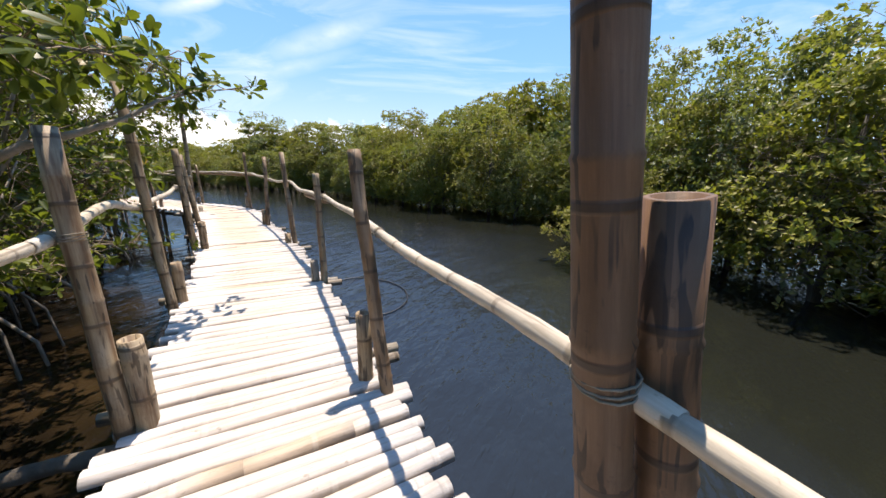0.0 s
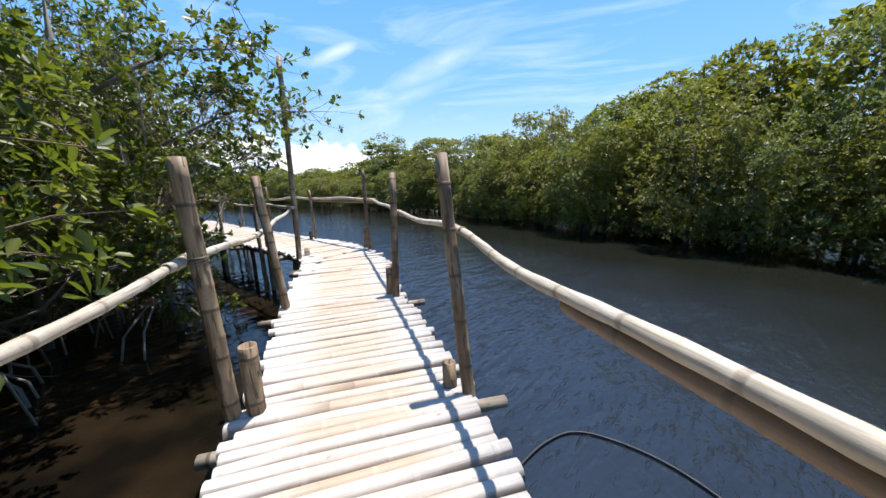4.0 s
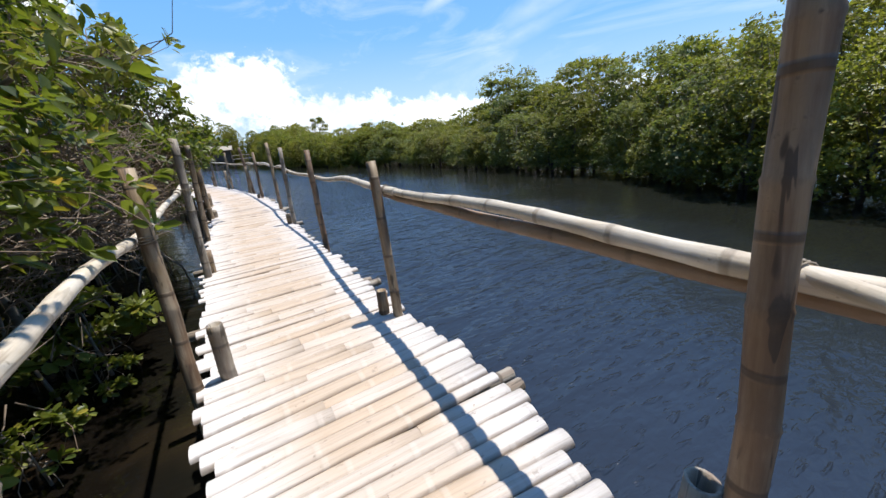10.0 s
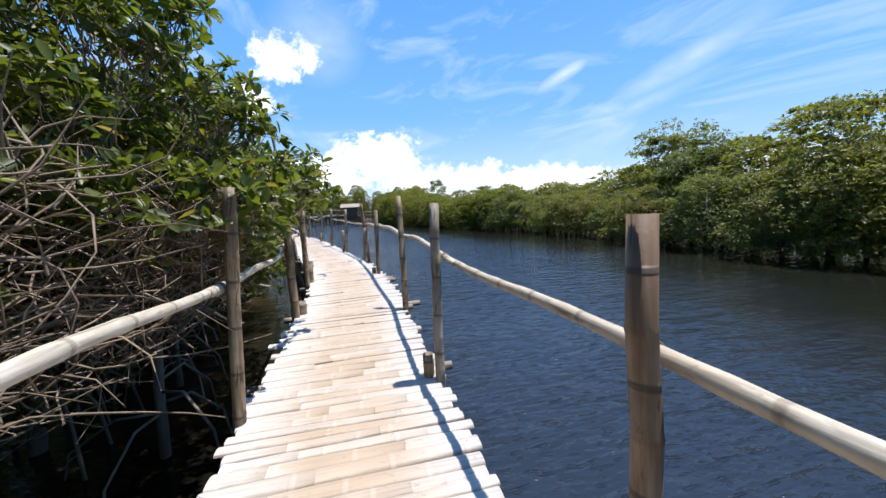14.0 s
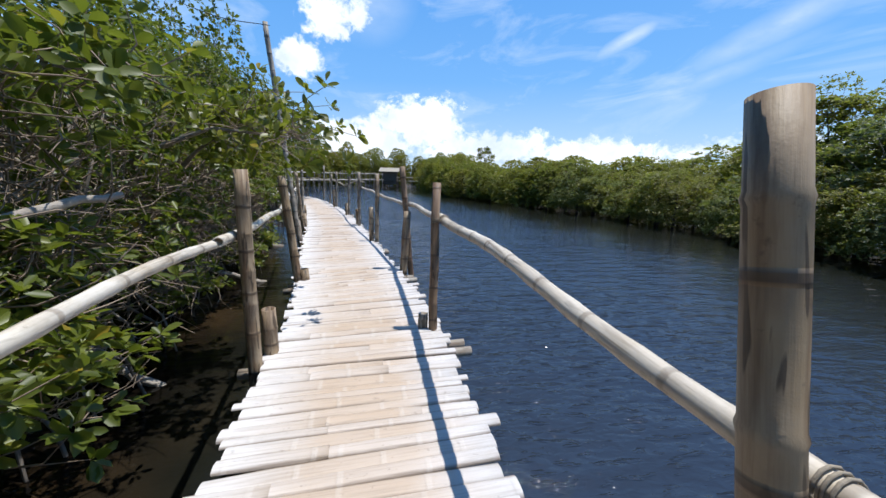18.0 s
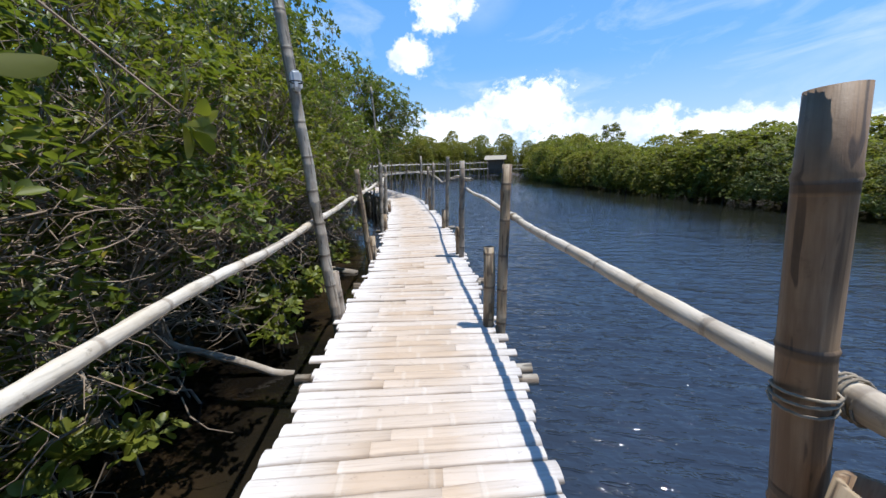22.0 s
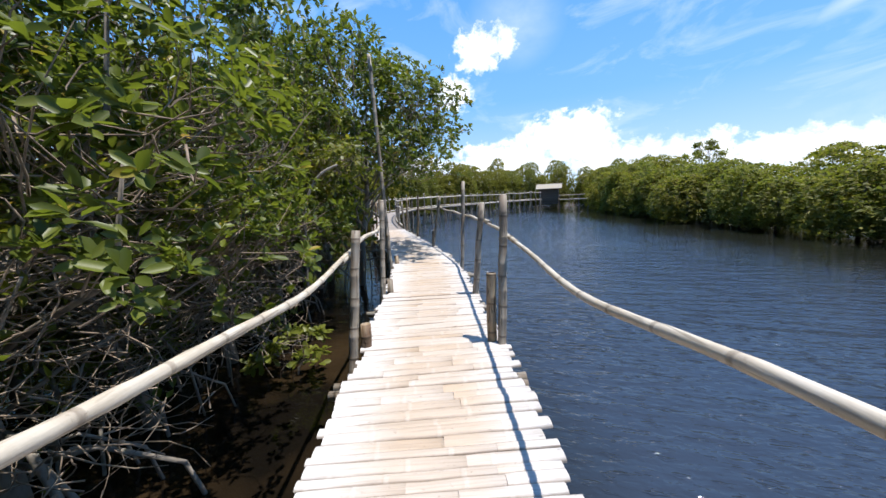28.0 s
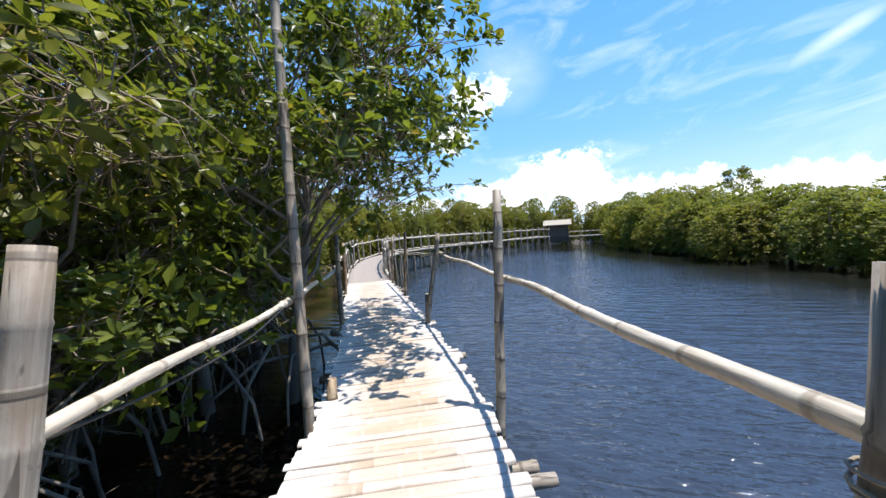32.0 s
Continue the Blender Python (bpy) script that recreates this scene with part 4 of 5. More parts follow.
P(-21.96, 14.57, 4.28, -0.36, -0.31, 0.92, (-0.05, 0.1, 0.42), 0.05, True, label="tall leaning bamboo pole that carries a small lamp")
P(-24.18, 15.01, 1.42, 0.00, -0.09, 0.965, (-0.08, 0.1, 0.33), 0.042)
P(-26.50, 15.40, 1.53, -0.14, 0.08, 1.07, (-0.09, 0.08, 0.36), 0.045, True)
P(-29.77, 15.80, 1.21, -0.20, 0.09, 0.95, (0.0, 0.1, 0.23), 0.05, True)
P(-31.80, 16.02, 1.51, -0.22, 0.08, 1.03, (-0.02, 0.1, 0.2), 0.044, True)
P(-34.10, 16.11, 4.75, -0.55, -0.17, 0.99, (-0.15, 0.19, 0.18), 0.045, True, label="tall thin grey bamboo pole leaning into the mangrove")
P(-37.37, 15.90, 1.62, 0.01, 0.00, 0.95, None, 0.045, True)
P(-38.23, 15.76, 1.61, -0.04, 0.00, 0.97, None, 0.04)
P(-41.00, 15.45, 1.45, 0.00, 0.02, 1.00, None, 0.045)
P(-43.20, 15.15, 1.45, 0.00, 0.00, 1.00, None, 0.045)
Q(1.55, -1.90, 1.50, 0.00, 0.00, 1.05)
Q(0.54, 0.51, 2.10, -0.27, 0.00, 1.02, None, 0.063, "red")
POSTS["right"][-1] = (Vector((0.33, 0.55, 0.985)), 0.06)
Q(-0.28, 1.86, 1.52, -0.22, 0.21, 1.02, (-0.11, 0.07, 0.47), 0.045, "brown")
Q(-1.42, 4.01, 1.31, -0.06, 0.11, 1.02, (-0.08, -0.06, 0.24), 0.042)
Q(-2.61, 5.98, 1.59, -0.22, 0.21, 1.07, (-0.09, 0.0, 0.15), 0.045)
Q(-3.94, 7.69, 1.52, -0.09, 0.27, 1.02, (-0.09, 0.0, 0.34), 0.045, "brown")
Q(-5.80, 10.37, 1.66, -0.11, 0.11, 1.05, (-0.09, 0.01, 0.47), 0.04, "brown")
Q(-7.92, 11.34, 1.25, -0.10, 0.04, 1.03, (-0.09, -0.05, 0.2), 0.04)
Q(-10.45, 12.51, 1.35, -0.06, 0.02, 0.945, None, 0.042, "brown")
Q(-12.25, 13.14, 1.42, -0.10, 0.08, 0.97, (-0.09, -0.06, 0.18), 0.04, True)
Q(-14.11, 13.96, 1.56, -0.28, 0.15, 0.985, None, 0.042)
Q(-16.81, 14.94, 1.37, -0.12, 0.08, 1.03, (-0.06, -0.09, 0.13), 0.042, "brown")
Q(-18.91, 15.72, 1.56, -0.13, -0.07, 0.995, (0.09, -0.16, 0.9, -0.04, 0.09), 0.045, "brown")
Q(-21.24, 16.04, 1.44, -0.09, 0.08, 1, (-0.06, -0.1, 0.74), 0.045)
Q(-23.73, 16.46, 1.50, -0.06, 0.05, 1.07, (-0.12, -0.02, 0.45), 0.045, True)
Q(-26.37, 16.93, 1.62, 0.02, 0.06, 1.14, (0.03, -0.1, 0.42), 0.042, True)
Q(-29.56, 17.33, 1.51, -0.18, 0.10, 1.07, (-0.06, -0.1, 0.72), 0.045, True)
Q(-31.44, 17.49, 1.40, 0.02, 0.13, 1.11, None, 0.05, True)
Q(-33.79, 17.72, 1.84, -0.17, 0.13, 1.08, None, 0.042, True)
Q(-36.87, 17.39, 1.53, 0.07, 0.28, 1.17, (-0.05, -0.04, 0.5), 0.042, True)
Q(-39.95, 17.10, 1.64, 0.02, 0.10, 1.08, None, 0.04)
Q(-42.60, 16.75, 1.55, 0.02, 0.08, 1.08, None, 0.04)
# the tall stub lashed to the nearest post
bamboo_post("right", 0.685, 0.51, 1.40, -0.195, 0.0, 0.0, None, 0.064, "red", label="thick sawn bamboo stub standing against a taller post")
POSTS["right"].pop()


# where a rail bows between two posts: share of the way and height
BELLY_LEFT = {1: (0.55, 1.09), 2: (0.5, 0.962), 3: (0.5, 0.93), 4: (0.5, 0.9), 5: (0.5, 1), 6: (0.4, 0.975), 7: (0.45, 1.02), 8: (0.5, 0.89), 9: (0.5, 0.985), 10: (0.6, 0.957), 11: (0.5, 0.925), 12: (0.8, 0.99), 13: (0.4, 1.02), 14: (0.55, 0.885), 15: (0.5, 1.03), 16: (0.5, 1)}
BELLY_RIGHT = {1: (0.5, 0.995), 2: (0.5, 1.035), 3: (0.6, 1), 4: (0.5, 1.035), 5: (0.5, 1.05), 6: (0.5, 1.05), 7: (0.45, 1.025), 8: (0.4, 0.962), 9: (0.5, 1.035), 10: (0.45, 1.03), 11: (0.5, 1.012), 12: (0.45, 0.965), 13: (0.6, 1.04), 14: (0.35, 1.225), 15: (0.5, 0.99), 16: (0.5, 1.09), 17: (0.5, 1.1)}


# where one rail ends at a post and the next begins at another height, and how far that one reaches back
FRESH = {("left", 5): (0.985, 0.22), ("left", 9): (0.935, 0.28), ("right", 14): (1.22, 0.46)}

# rails that are thinner or thicker than the rest
STOUT = {("right", 5): 0.82, ("right", 14): 0.8, ("right", 16): 0.78, ("right", 17): 0.88, ("right", 13): 0.85, ("right", 11): 1.1, ("right", 9): 0.68, ("left", 15): 0.85}


def rails(side, shift):
    """Bamboo rails tied to the inner or outer face of the posts, each over two or three posts, the thin end of one on the thick end of the next."""
    rng = random.Random(11 if side == "left" else 23)
    at, belly = POSTS[side], BELLY_LEFT if side == "left" else BELLY_RIGHT
    i = 0
    while i < len(at) - 1:
        j = min(i + rng.choice((1, 1, 2)), len(at) - 1)
        for k in range(i + 1, j):
            if (side, k) in FRESH:
                j = k
                break
        pts = []
        for k in range(i, j + 1):
            p, r = at[k]
            nb = at[min(k + 1, len(at) - 1)][0] - at[max(k - 1, 0)][0]
            out = Vector((nb.y, -nb.x, 0)).normalized() * shift
            pts.append(p + out * (r + 0.04))
            if k < j and k in belly:
                u, z = belly[k]
                q = p.lerp(at[k + 1][0], u) + out * (r + 0.04)
                pts.append(Vector((q.x, q.y, z)))
        back = rng.uniform(0.16, 0.28)
        if (side, i) == ("right", 11):
            back = -0.22
        if (side, i) in FRESH:
            pts[0].z, back = FRESH[side, i]
        a_dir, b_dir = (pts[0] - pts[1]).normalized(), (pts[-1] - pts[-2]).normalized()
        run = [pts[0] + a_dir * back] + pts + [pts[-1] + b_dir * rng.uniform(0.05, 0.12)]
        line = spline(run, 0.1)
        rad = rng.uniform(0.028, 0.035) * STOUT.get((side, i), 1.0)
        thin = -0.7 if (side, i) == ("right", 9) else 0.22
        verts, faces = [], []
        ph = rng.uniform(0, 6)
        d = (line[-1] - line[0])
        m = along_x(line[0], line[-1])
        inv = m.inverted()
        body, radii = [], []
        for q, p in enumerate(line):
            w = Vector((0, 0, 0.012 * math.sin(q * 0.33 + ph) ))
            body.append(inv @ (p + w))
            radii.append(rad * (1 - thin * q / len(line)) * (1.1 if q % 3 == 1 else 1.0))
        v, f = tube_data(body, radii, 12, 0, False)
        verts += v
        faces += f
        for end, sign in ((0, -1), (len(body) - 1, 1)):
            first, n0 = end * 12, len(verts)
            c = body[end]
            for scale, drop in ((0.78, 0.0), (0.7, 0.08)):
                for k in range(12):
                    verts.append(c + (verts[first + k] - c) * scale - Vector((drop * sign, 0, 0)))
            for k in range(12):
                k2 = (k + 1) % 12
                for a, b in ((first, n0), (n0, n0 + 12)):
                    quad = (a + k, a + k2, b + k2, b + k)
                    faces.append(quad if sign > 0 else quad[::-1])
            faces.append(tuple(n0 + 12 + k for k in (range(12) if sign > 0 else reversed(range(12)))))
        ob = empty("bamboo_rail", m)
        part("pole", mesh_of("pole", [tuple(p) for p in verts], faces, M_RAIL), ob)
        for k in range(i, j + 1):
            knot = min(range(len(line)), key=lambda q: (line[q] - at[k][0]).length)
            c = body[knot]
            tv, tf = [], []
            for turn in range(3):
                loop = [c + Vector(((turn - 1) * 0.011 + 0.006 * math.sin(w), (radii[knot] + 0.005) * math.cos(w), (radii[knot] + 0.005) * math.sin(w))) for w in [2 * math.pi * q / 12 for q in range(13)]]
                lv, lf = tube_data(loop, [0.0032] * 13, 5, len(tv))
                tv += lv
                tf += lf
            part("lashing", mesh_of("lashing", [tuple(p) for p in tv], tf, M_ROPE), ob, None, "frayed rope lashing")
        tagged(ob, "sun-bleached bamboo handrail lashed to upright posts", "railing", side + " handrail")
        i = j


rails("left", -1)
rails("right", 1)


# ---- frame under the deck ----
def spare_rail(side, k, u0, u1, z0, z1, radius, seed):
    """A second pole lashed under the handrail that leads from post k to the next."""
    rng = random.Random(seed)
    (p, r), (q, _) = POSTS[side][k], POSTS[side][k + 1]
    e = q - p
    out = Vector((e.y, -e.x, 0)).normalized() * (r + 0.062) * (1 if side == "right" else -1)
    a, b = p.lerp(q, u0) + out, p.lerp(q, u1) + out
    a.z, b.z = z0, z1
    ob = new("bamboo_rail", culm_mesh("bamboo_rail", (b - a).length, radius, rng, M_SPARE, axis="X", bend=0.01, sides=12))
    ob.matrix_basis = along_x(a, b)
    tagged(ob, "second bamboo pole tied below the handrail, its shade painted brown", "railing", side + " handrail")


spare_rail("right", 6, -0.1, 1.04, 1.0, 0.985, 0.03, 1)
spare_rail("right", 3, -0.02, 0.52, 0.965, 0.955, 0.03, 2)


def under_pole(name, a, b, radius, label, rng, mat=None):
    ob = new(name, culm_mesh(name, (Vector(b) - Vector(a)).length, radius, rng, mat or M_UNDER, sides=9, bend=rng.uniform(0, 0.015)))
    ob.matrix_basis = along(a, b)
    return tagged(ob, label, "beam", "boardwalk frame")


rng = random.Random(77)
near = spline(flat_line(NEAR_LINE), 0.104)
for i in range(8, len(near) - 4, 20):
    d, right = across(near, i)
    c = near[i]
    for k in (0, 1):
        q = c + d * (k * 0.13)
        a, b = q - right * (DECK_W / 2 + rng.uniform(0.02, 0.24)), q + right * (DECK_W / 2 + rng.uniform(0.02, 0.26))
        if k == 0 or rng.random() < 0.7:
            under_pole("cross_beam", (a.x, a.y, -0.115), (b.x, b.y, -0.115 + rng.uniform(-0.02, 0.02)), 0.042, "pale bamboo beam that carries the deck, its ends sticking out", rng, M_POST_GREY)
    for w in (-0.55, 0.55):
        foot = c + right * (w + rng.uniform(-0.1, 0.1)) + d * rng.uniform(-0.25, 0.25)
        head = c + right * w
        under_pole("stilt", (foot.x, foot.y, -2.05), (head.x, head.y, -0.17), 0.045, "dark wet bamboo stilt under the deck", rng)
for i in range(8, len(near) - 24, 20):
    for w in (-0.5, 0.5):
        d, right = across(near, i)
        d2, right2 = across(near, i + 20)
        a, b = near[i] + right * w - d * 0.2, near[i + 20] + right2 * w + d2 * 0.2
        under_pole("stringer", (a.x, a.y, -0.205), (b.x, b.y, -0.205), 0.043, "long bamboo stringer under the deck", rng)

# far boardwalk: posts, rails and slanting stilts
rng = random.Random(41)
prev = {}
far_posts = list(range(6, len(far), 10))
for i in far_posts:
    d, right = across(far, i)
    z = far_z(far[i])
    for w, side in ((-0.78, "left"), (0.78, "right")):
        p = far[i] + right * w
        h = z + rng.uniform(1.15, 1.45)
        foot = p + right * rng.uniform(-0.25, 0.25) + d * rng.uniform(-0.1, 0.1)
        ob = new("bamboo_post", culm_mesh("bamboo_post", (Vector((p.x, p.y, h)) - Vector((foot.x, foot.y, -1.9))).length, 0.045, rng, M_POST_GREY, sides=8, hollow=False))
        ob.matrix_basis = along((foot.x, foot.y, -1.9), (p.x, p.y, h))
        tagged(ob, "grey bamboo post of the far boardwalk", "post", "far railing posts")
        brace = p + right * rng.uniform(-0.5, 0.5) + d * rng.uniform(-0.6, 0.6)
        under_pole("stilt", (brace.x, brace.y, -1.9), (p.x, p.y, z - 0.12), 0.05, "slanting bamboo stilt under the far deck", rng, M_POST_GREY)
        at = Vector((p.x, p.y, z + 1.02 + rng.uniform(-0.05, 0.05)))
        if side in prev:
            for dz, kind in ((0.0, "bamboo_rail"), (-0.93, "edge_pole")):
                a, b = prev[side] + Vector((0, 0, dz)), at + Vector((0, 0, dz))
                rail = new(kind, culm_mesh(kind, (b - a).length + 0.1, 0.042, rng, M_RAIL, axis="X", sides=8, hollow=False))
                rail.matrix_basis = along_x(a, b)
                tagged(rail, "pale bamboo rail of the far boardwalk", "railing", "far handrail")
        prev[side] = at


# ---- hut at the end of the far boardwalk ----
def box_mesh(name, sx, sy, sz, mat, bevel=0.01):
    bm = bmesh.new()
    bmesh.ops.create_cube(bm, size=1)
    bmesh.ops.scale(bm, vec=(sx, sy, sz), verts=bm.verts)
    bmesh.ops.bevel(bm, geom=list(bm.edges), offset=bevel, segments=1, affect="EDGES")
    me = bpy.data.meshes.new(name)
    bm.to_mesh(me)
    bm.free()
    me.materials.append(mat)
    return me


def build_hut():
    hut = empty("hut", pose(-76.3, 39.5, 0.3, 0, 0, 62))
    rng = random.Random(3)
    part("floor", box_mesh("floor", 3.6, 3.2, 0.12, M_WALL), hut, pose(0, 0, 0))
    for x in (-1.6, 1.6):
        for y in (-1.4, 1.4):
            part("post", culm_mesh("post", 4.2, 0.07, rng, M_POST, sides=8, hollow=False), hut, pose(x, y, -2.2))
    for k in range(12):
        part("wall_board", box_mesh("wall_board", 0.27, 0.05, 2.5, M_WALL), hut, pose(-1.5 + k * 0.273, -1.45, 0.55))
        part("wall_board", box_mesh("wall_board", 0.05, 0.27, 2.5, M_WALL), hut, pose(1.62, -1.4 + k * 0.255, 0.55))
    for y, tilt in ((-1.0, 20), (1.0, -20)):
        slope = part("roof_slope", box_mesh("roof_slope", 4.4, 2.25, 0.1, M_ROOF, 0.02), hut, pose(0, y, 2.25, tilt, 0, 0), "pale sun-bleached roof")
    part("ridge", culm_mesh("ridge", 4.5, 0.06, rng, M_ROOF, axis="X", sides=8, hollow=False), hut, pose(-2.25, 0, 2.66))
    hut.scale = (0.84, 0.84, 0.9)
    tagged(hut, "small dark wooden hut with pale roof on stilts", "hut")
    jetty = empty("jetty", pose(-75.2, 43.6, 0.3, 0, 0, 70))
    part("deck", box_mesh("deck", 6.0, 1.2, 0.1, M_RAIL), jetty, pose(0, 0, 0))
    for k in range(5):
        part("stilt", culm_mesh("stilt", 2.9, 0.05, rng, M_POST_GREY, sides=8, hollow=False), jetty, pose(-2.7 + 1.35 * k, -0.5, -2.2))
    part("rail", culm_mesh("rail", 6.0, 0.04, rng, M_RAIL, axis="X", sides=8, hollow=False), jetty, pose(-3.0, -0.5, 0.66))
    tagged(jetty, "low pale jetty on stilts beside the hut", "jetty")


build_hut()
# ---- mangroves, set out along both banks ----
NEAR_KINDS = [mangrove(101, 4.8, 2.1, 860, 0.098, 9, 16, 1.3, M_LEAF, True, 11, 0.7), mangrove(102, 4.2, 1.9, 800, 0.1, 9, 15, 1.15, M_LEAF, True, 11, 0.7),
              mangrove(103, 5.3, 2.2, 880, 0.098, 9, 17, 1.35, M_LEAF, True, 11, 0.7), mangrove(104, 4.5, 2.0, 840, 0.1, 9, 15, 1.4, M_LEAF_OLIVE, True, 11, 0.7)]
BACK_KINDS = [mangrove(151, 5.4, 2.5, 720, 0.145, 8, 13, 0.5, M_LEAF, False, 5, 0.15), mangrove(152, 6.0, 2.6, 760, 0.145, 8, 14, 0.5, M_LEAF, False, 5, 0.15)]
MID_KINDS = [mangrove(k, h, w, tips, 0.12, 6, lobes, 0.3, M_LEAF_MID, False, 0, 0.04, 0.05, foot=0.02, bark=M_BARK_WET_SHADED, tiers=True) for k, h, w, tips, lobes in ((201, 5.4, 2.5, 1350, 22), (202, 4.8, 2.4, 1260, 21), (203, 5.9, 2.6, 1400, 23), (204, 4.4, 2.3, 1200, 20))]
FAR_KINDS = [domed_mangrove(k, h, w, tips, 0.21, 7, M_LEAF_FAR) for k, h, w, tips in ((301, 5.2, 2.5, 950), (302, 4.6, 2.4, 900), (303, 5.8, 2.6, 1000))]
SKIRT_KINDS = [domed_mangrove(k, h, w, tips, 0.12, 6, M_LEAF_MID, 1.5) for k, h, w, tips in ((401, 4.2, 2.2, 1150), (402, 3.6, 2.1, 1050), (403, 4.6, 2.2, 1200))]
# trees whose crown begins high and spreads out over the deck
HANG_KINDS = [mangrove(501, 6.6, 3.0, 1500, 0.12, 9, 16, 3.0, M_LEAF, True, 9, 0.5, 0.085, foot=0.02)]
SHRUBS = [mangrove(401, 0.95, 0.55, 42, 0.125, 9, 5, 0.3, M_LEAF_YOUNG, "fine", 4, 0.8, 0.018, "mangrove_sapling"), mangrove(402, 0.75, 0.6, 46, 0.13, 9, 6, 0.25, M_LEAF_YOUNG, "fine", 4, 0.8, 0.016, "mangrove_sapling")]


def side_of(pts, s, off):
    """A point s metres along a line of half-metre points, off metres to its left."""
    i = min(int(s / 0.5), len(pts) - 2)
    d = (pts[i + 1] - pts[i]).normalized()
    return pts[i] + Vector((-d.y, d.x, 0)) * off


rng = random.Random(9)
near_spots, back_spots = [], []
run = (len(SHORE) - 1) * 0.5
s = 3.0
while s < run:
    p = side_of(SHORE, s, rng.uniform(-0.1, 0.5))
    near_spots.append((p.x, p.y, rng.uniform(0, 360), rng.uniform(0.88, 1.08), 3 if -29 < p.x < -23 and rng.random() < 0.6 else rng.randrange(3), rng.uniform(0.9, 1.12) * (1.3 if -14.0 < p.x < -9.5 else 1.0)))
    s += rng.uniform(1.5, 1.95)
s = 2.0
while s < run:
    p = side_of(SHORE, s, rng.uniform(2.4, 3.2))
    back_spots.append((p.x, p.y, rng.uniform(0, 360), rng.uniform(0.95, 1.15), rng.randrange(2), rng.uniform(0.9, 1.15)))
    s += rng.uniform(2.4, 3.0)
# domed crowns whose leaves begin above the railing
set_out([mangrove(505, 4.25, 1.75, 1500, 0.112, 9, 22, 1.8, M_LEAF, True, 6, 0.9, 0.05, foot=0.02)], [(-14.5, 11.2, 200, 0.95, 0, 1.14), (-16.3, 11.35, 80, 0.8, 0, 0.95)], "domed mangrove with large glossy leaves above the railing", "domed mangroves")
# taller trees behind the far end of the walk, and one that hangs over it
near_spots += [(-5.7, 3.7, 30, 1.05, 2, 1.25), (-3.6, -0.4, 10, 1.0, 0, 1.2)]
back_spots += [(-36.8, 13.9, 40, 1.2, 1, 1.3), (-34.2, 11.8, 200, 1.25, 1, 1.35), (-38.5, 12.4, 120, 1.2, 0, 1.4), (-31.0, 11.0, 300, 1.2, 1, 1.25)]
set_out(NEAR_KINDS, near_spots, "dense green mangrove with grey stilt roots beside the boardwalk", "mangroves by the boardwalk")
set_out(BACK_KINDS, back_spots, "taller green mangrove behind the trees along the boardwalk", "mangroves behind the boardwalk")

set_out(HANG_KINDS, [(-36.75, 15.1, 20, 1.08, 0, 1.0), (-38.9, 13.9, 140, 1.0, 0, 1.25), (-28.5, 12.0, 100, 0.85, 0, 1.2), (-8.2, 7.9, 75, 0.72, 0, 1.0)], "mangrove whose broad crown hangs over the deck", "overhanging mangroves")

mid_spots, far_spots, skirt_spots = [], [], []


def bank_tall(p):
    """How tall the trees stand along the far bank."""
    if p.x > 5.5:
        return 1.32
    if p.x > 1:
        return 1.22
    if p.x > -6:
        return 1.08
    return 0.9 if p.x > -15 else 0.74


def far_top(p):
    """How high the trees reach above the water along the far end of the creek."""
    if p.y < 30 or p.x < -80:
        return 8.0
    return 4.2 if p.x > -50 else 4.2 + 0.1 * (-50 - p.x)


i = 18.0
while i < len(BANK) - 2:
    a, b = BANK[int(i)], BANK[int(i) + 1]
    d = (b - a).normalized()
    out = Vector((-d.y, d.x, 0)) * -1
    near_part = a.x > -32
    tall = bank_tall(a)
    for k, (lo, hi, chance) in enumerate(((0.5, 1.2, 1.0), (2.6, 3.8, 0.9), (5.4, 7.2, 0.7))):
        if rng.random() > chance:
            continue
        p = a + out * rng.uniform(lo, hi) + d * rng.uniform(-0.8, 0.8)
        size = (0.82, 1.0, 1.15)[k] * rng.uniform(0.82, 1.18)
        kind = rng.choice((1, 3)) if k == 0 else rng.randrange(4 if near_part and k < 2 else 3)
        stretch = tall * rng.uniform(0.88, 1.12) if k < 2 else tall * rng.uniform(0.85, 1.15)
        if k and a.x > -19:
            # a crest of single crowns that rises towards the mouth of the creek
            crest = (5.1 if k == 1 else 5.5) + 0.12 * max(0.0, p.x + 4) + 0.95
            high = (5.4, 4.8, 5.9, 4.4)[kind] if k == 1 else (5.2, 4.6, 5.8)[kind]
            size *= 1.12
            stretch = crest * rng.uniform(0.8, 1.03) / (high * size)
        if not near_part:
            crest = far_top(a) * (0.75, 0.9, 1.0)[k] * rng.uniform(0.82, 1.16)
            stretch = crest / ((5.2, 4.6, 5.8)[kind % 3] * size)
        if near_part and k == 0:
            skirt_spots.append((p.x, p.y, rng.uniform(0, 360), size, kind % 3, stretch))
        if near_part and k < 2:
            mid_spots.append((p.x, p.y, rng.uniform(0, 360), size, kind, stretch))
        else:
            far_spots.append((p.x, p.y, rng.uniform(0, 360), size, kind % 3, stretch))
    i += rng.uniform(1.8, 2.3) if near_part else rng.uniform(2.4, 3.0)
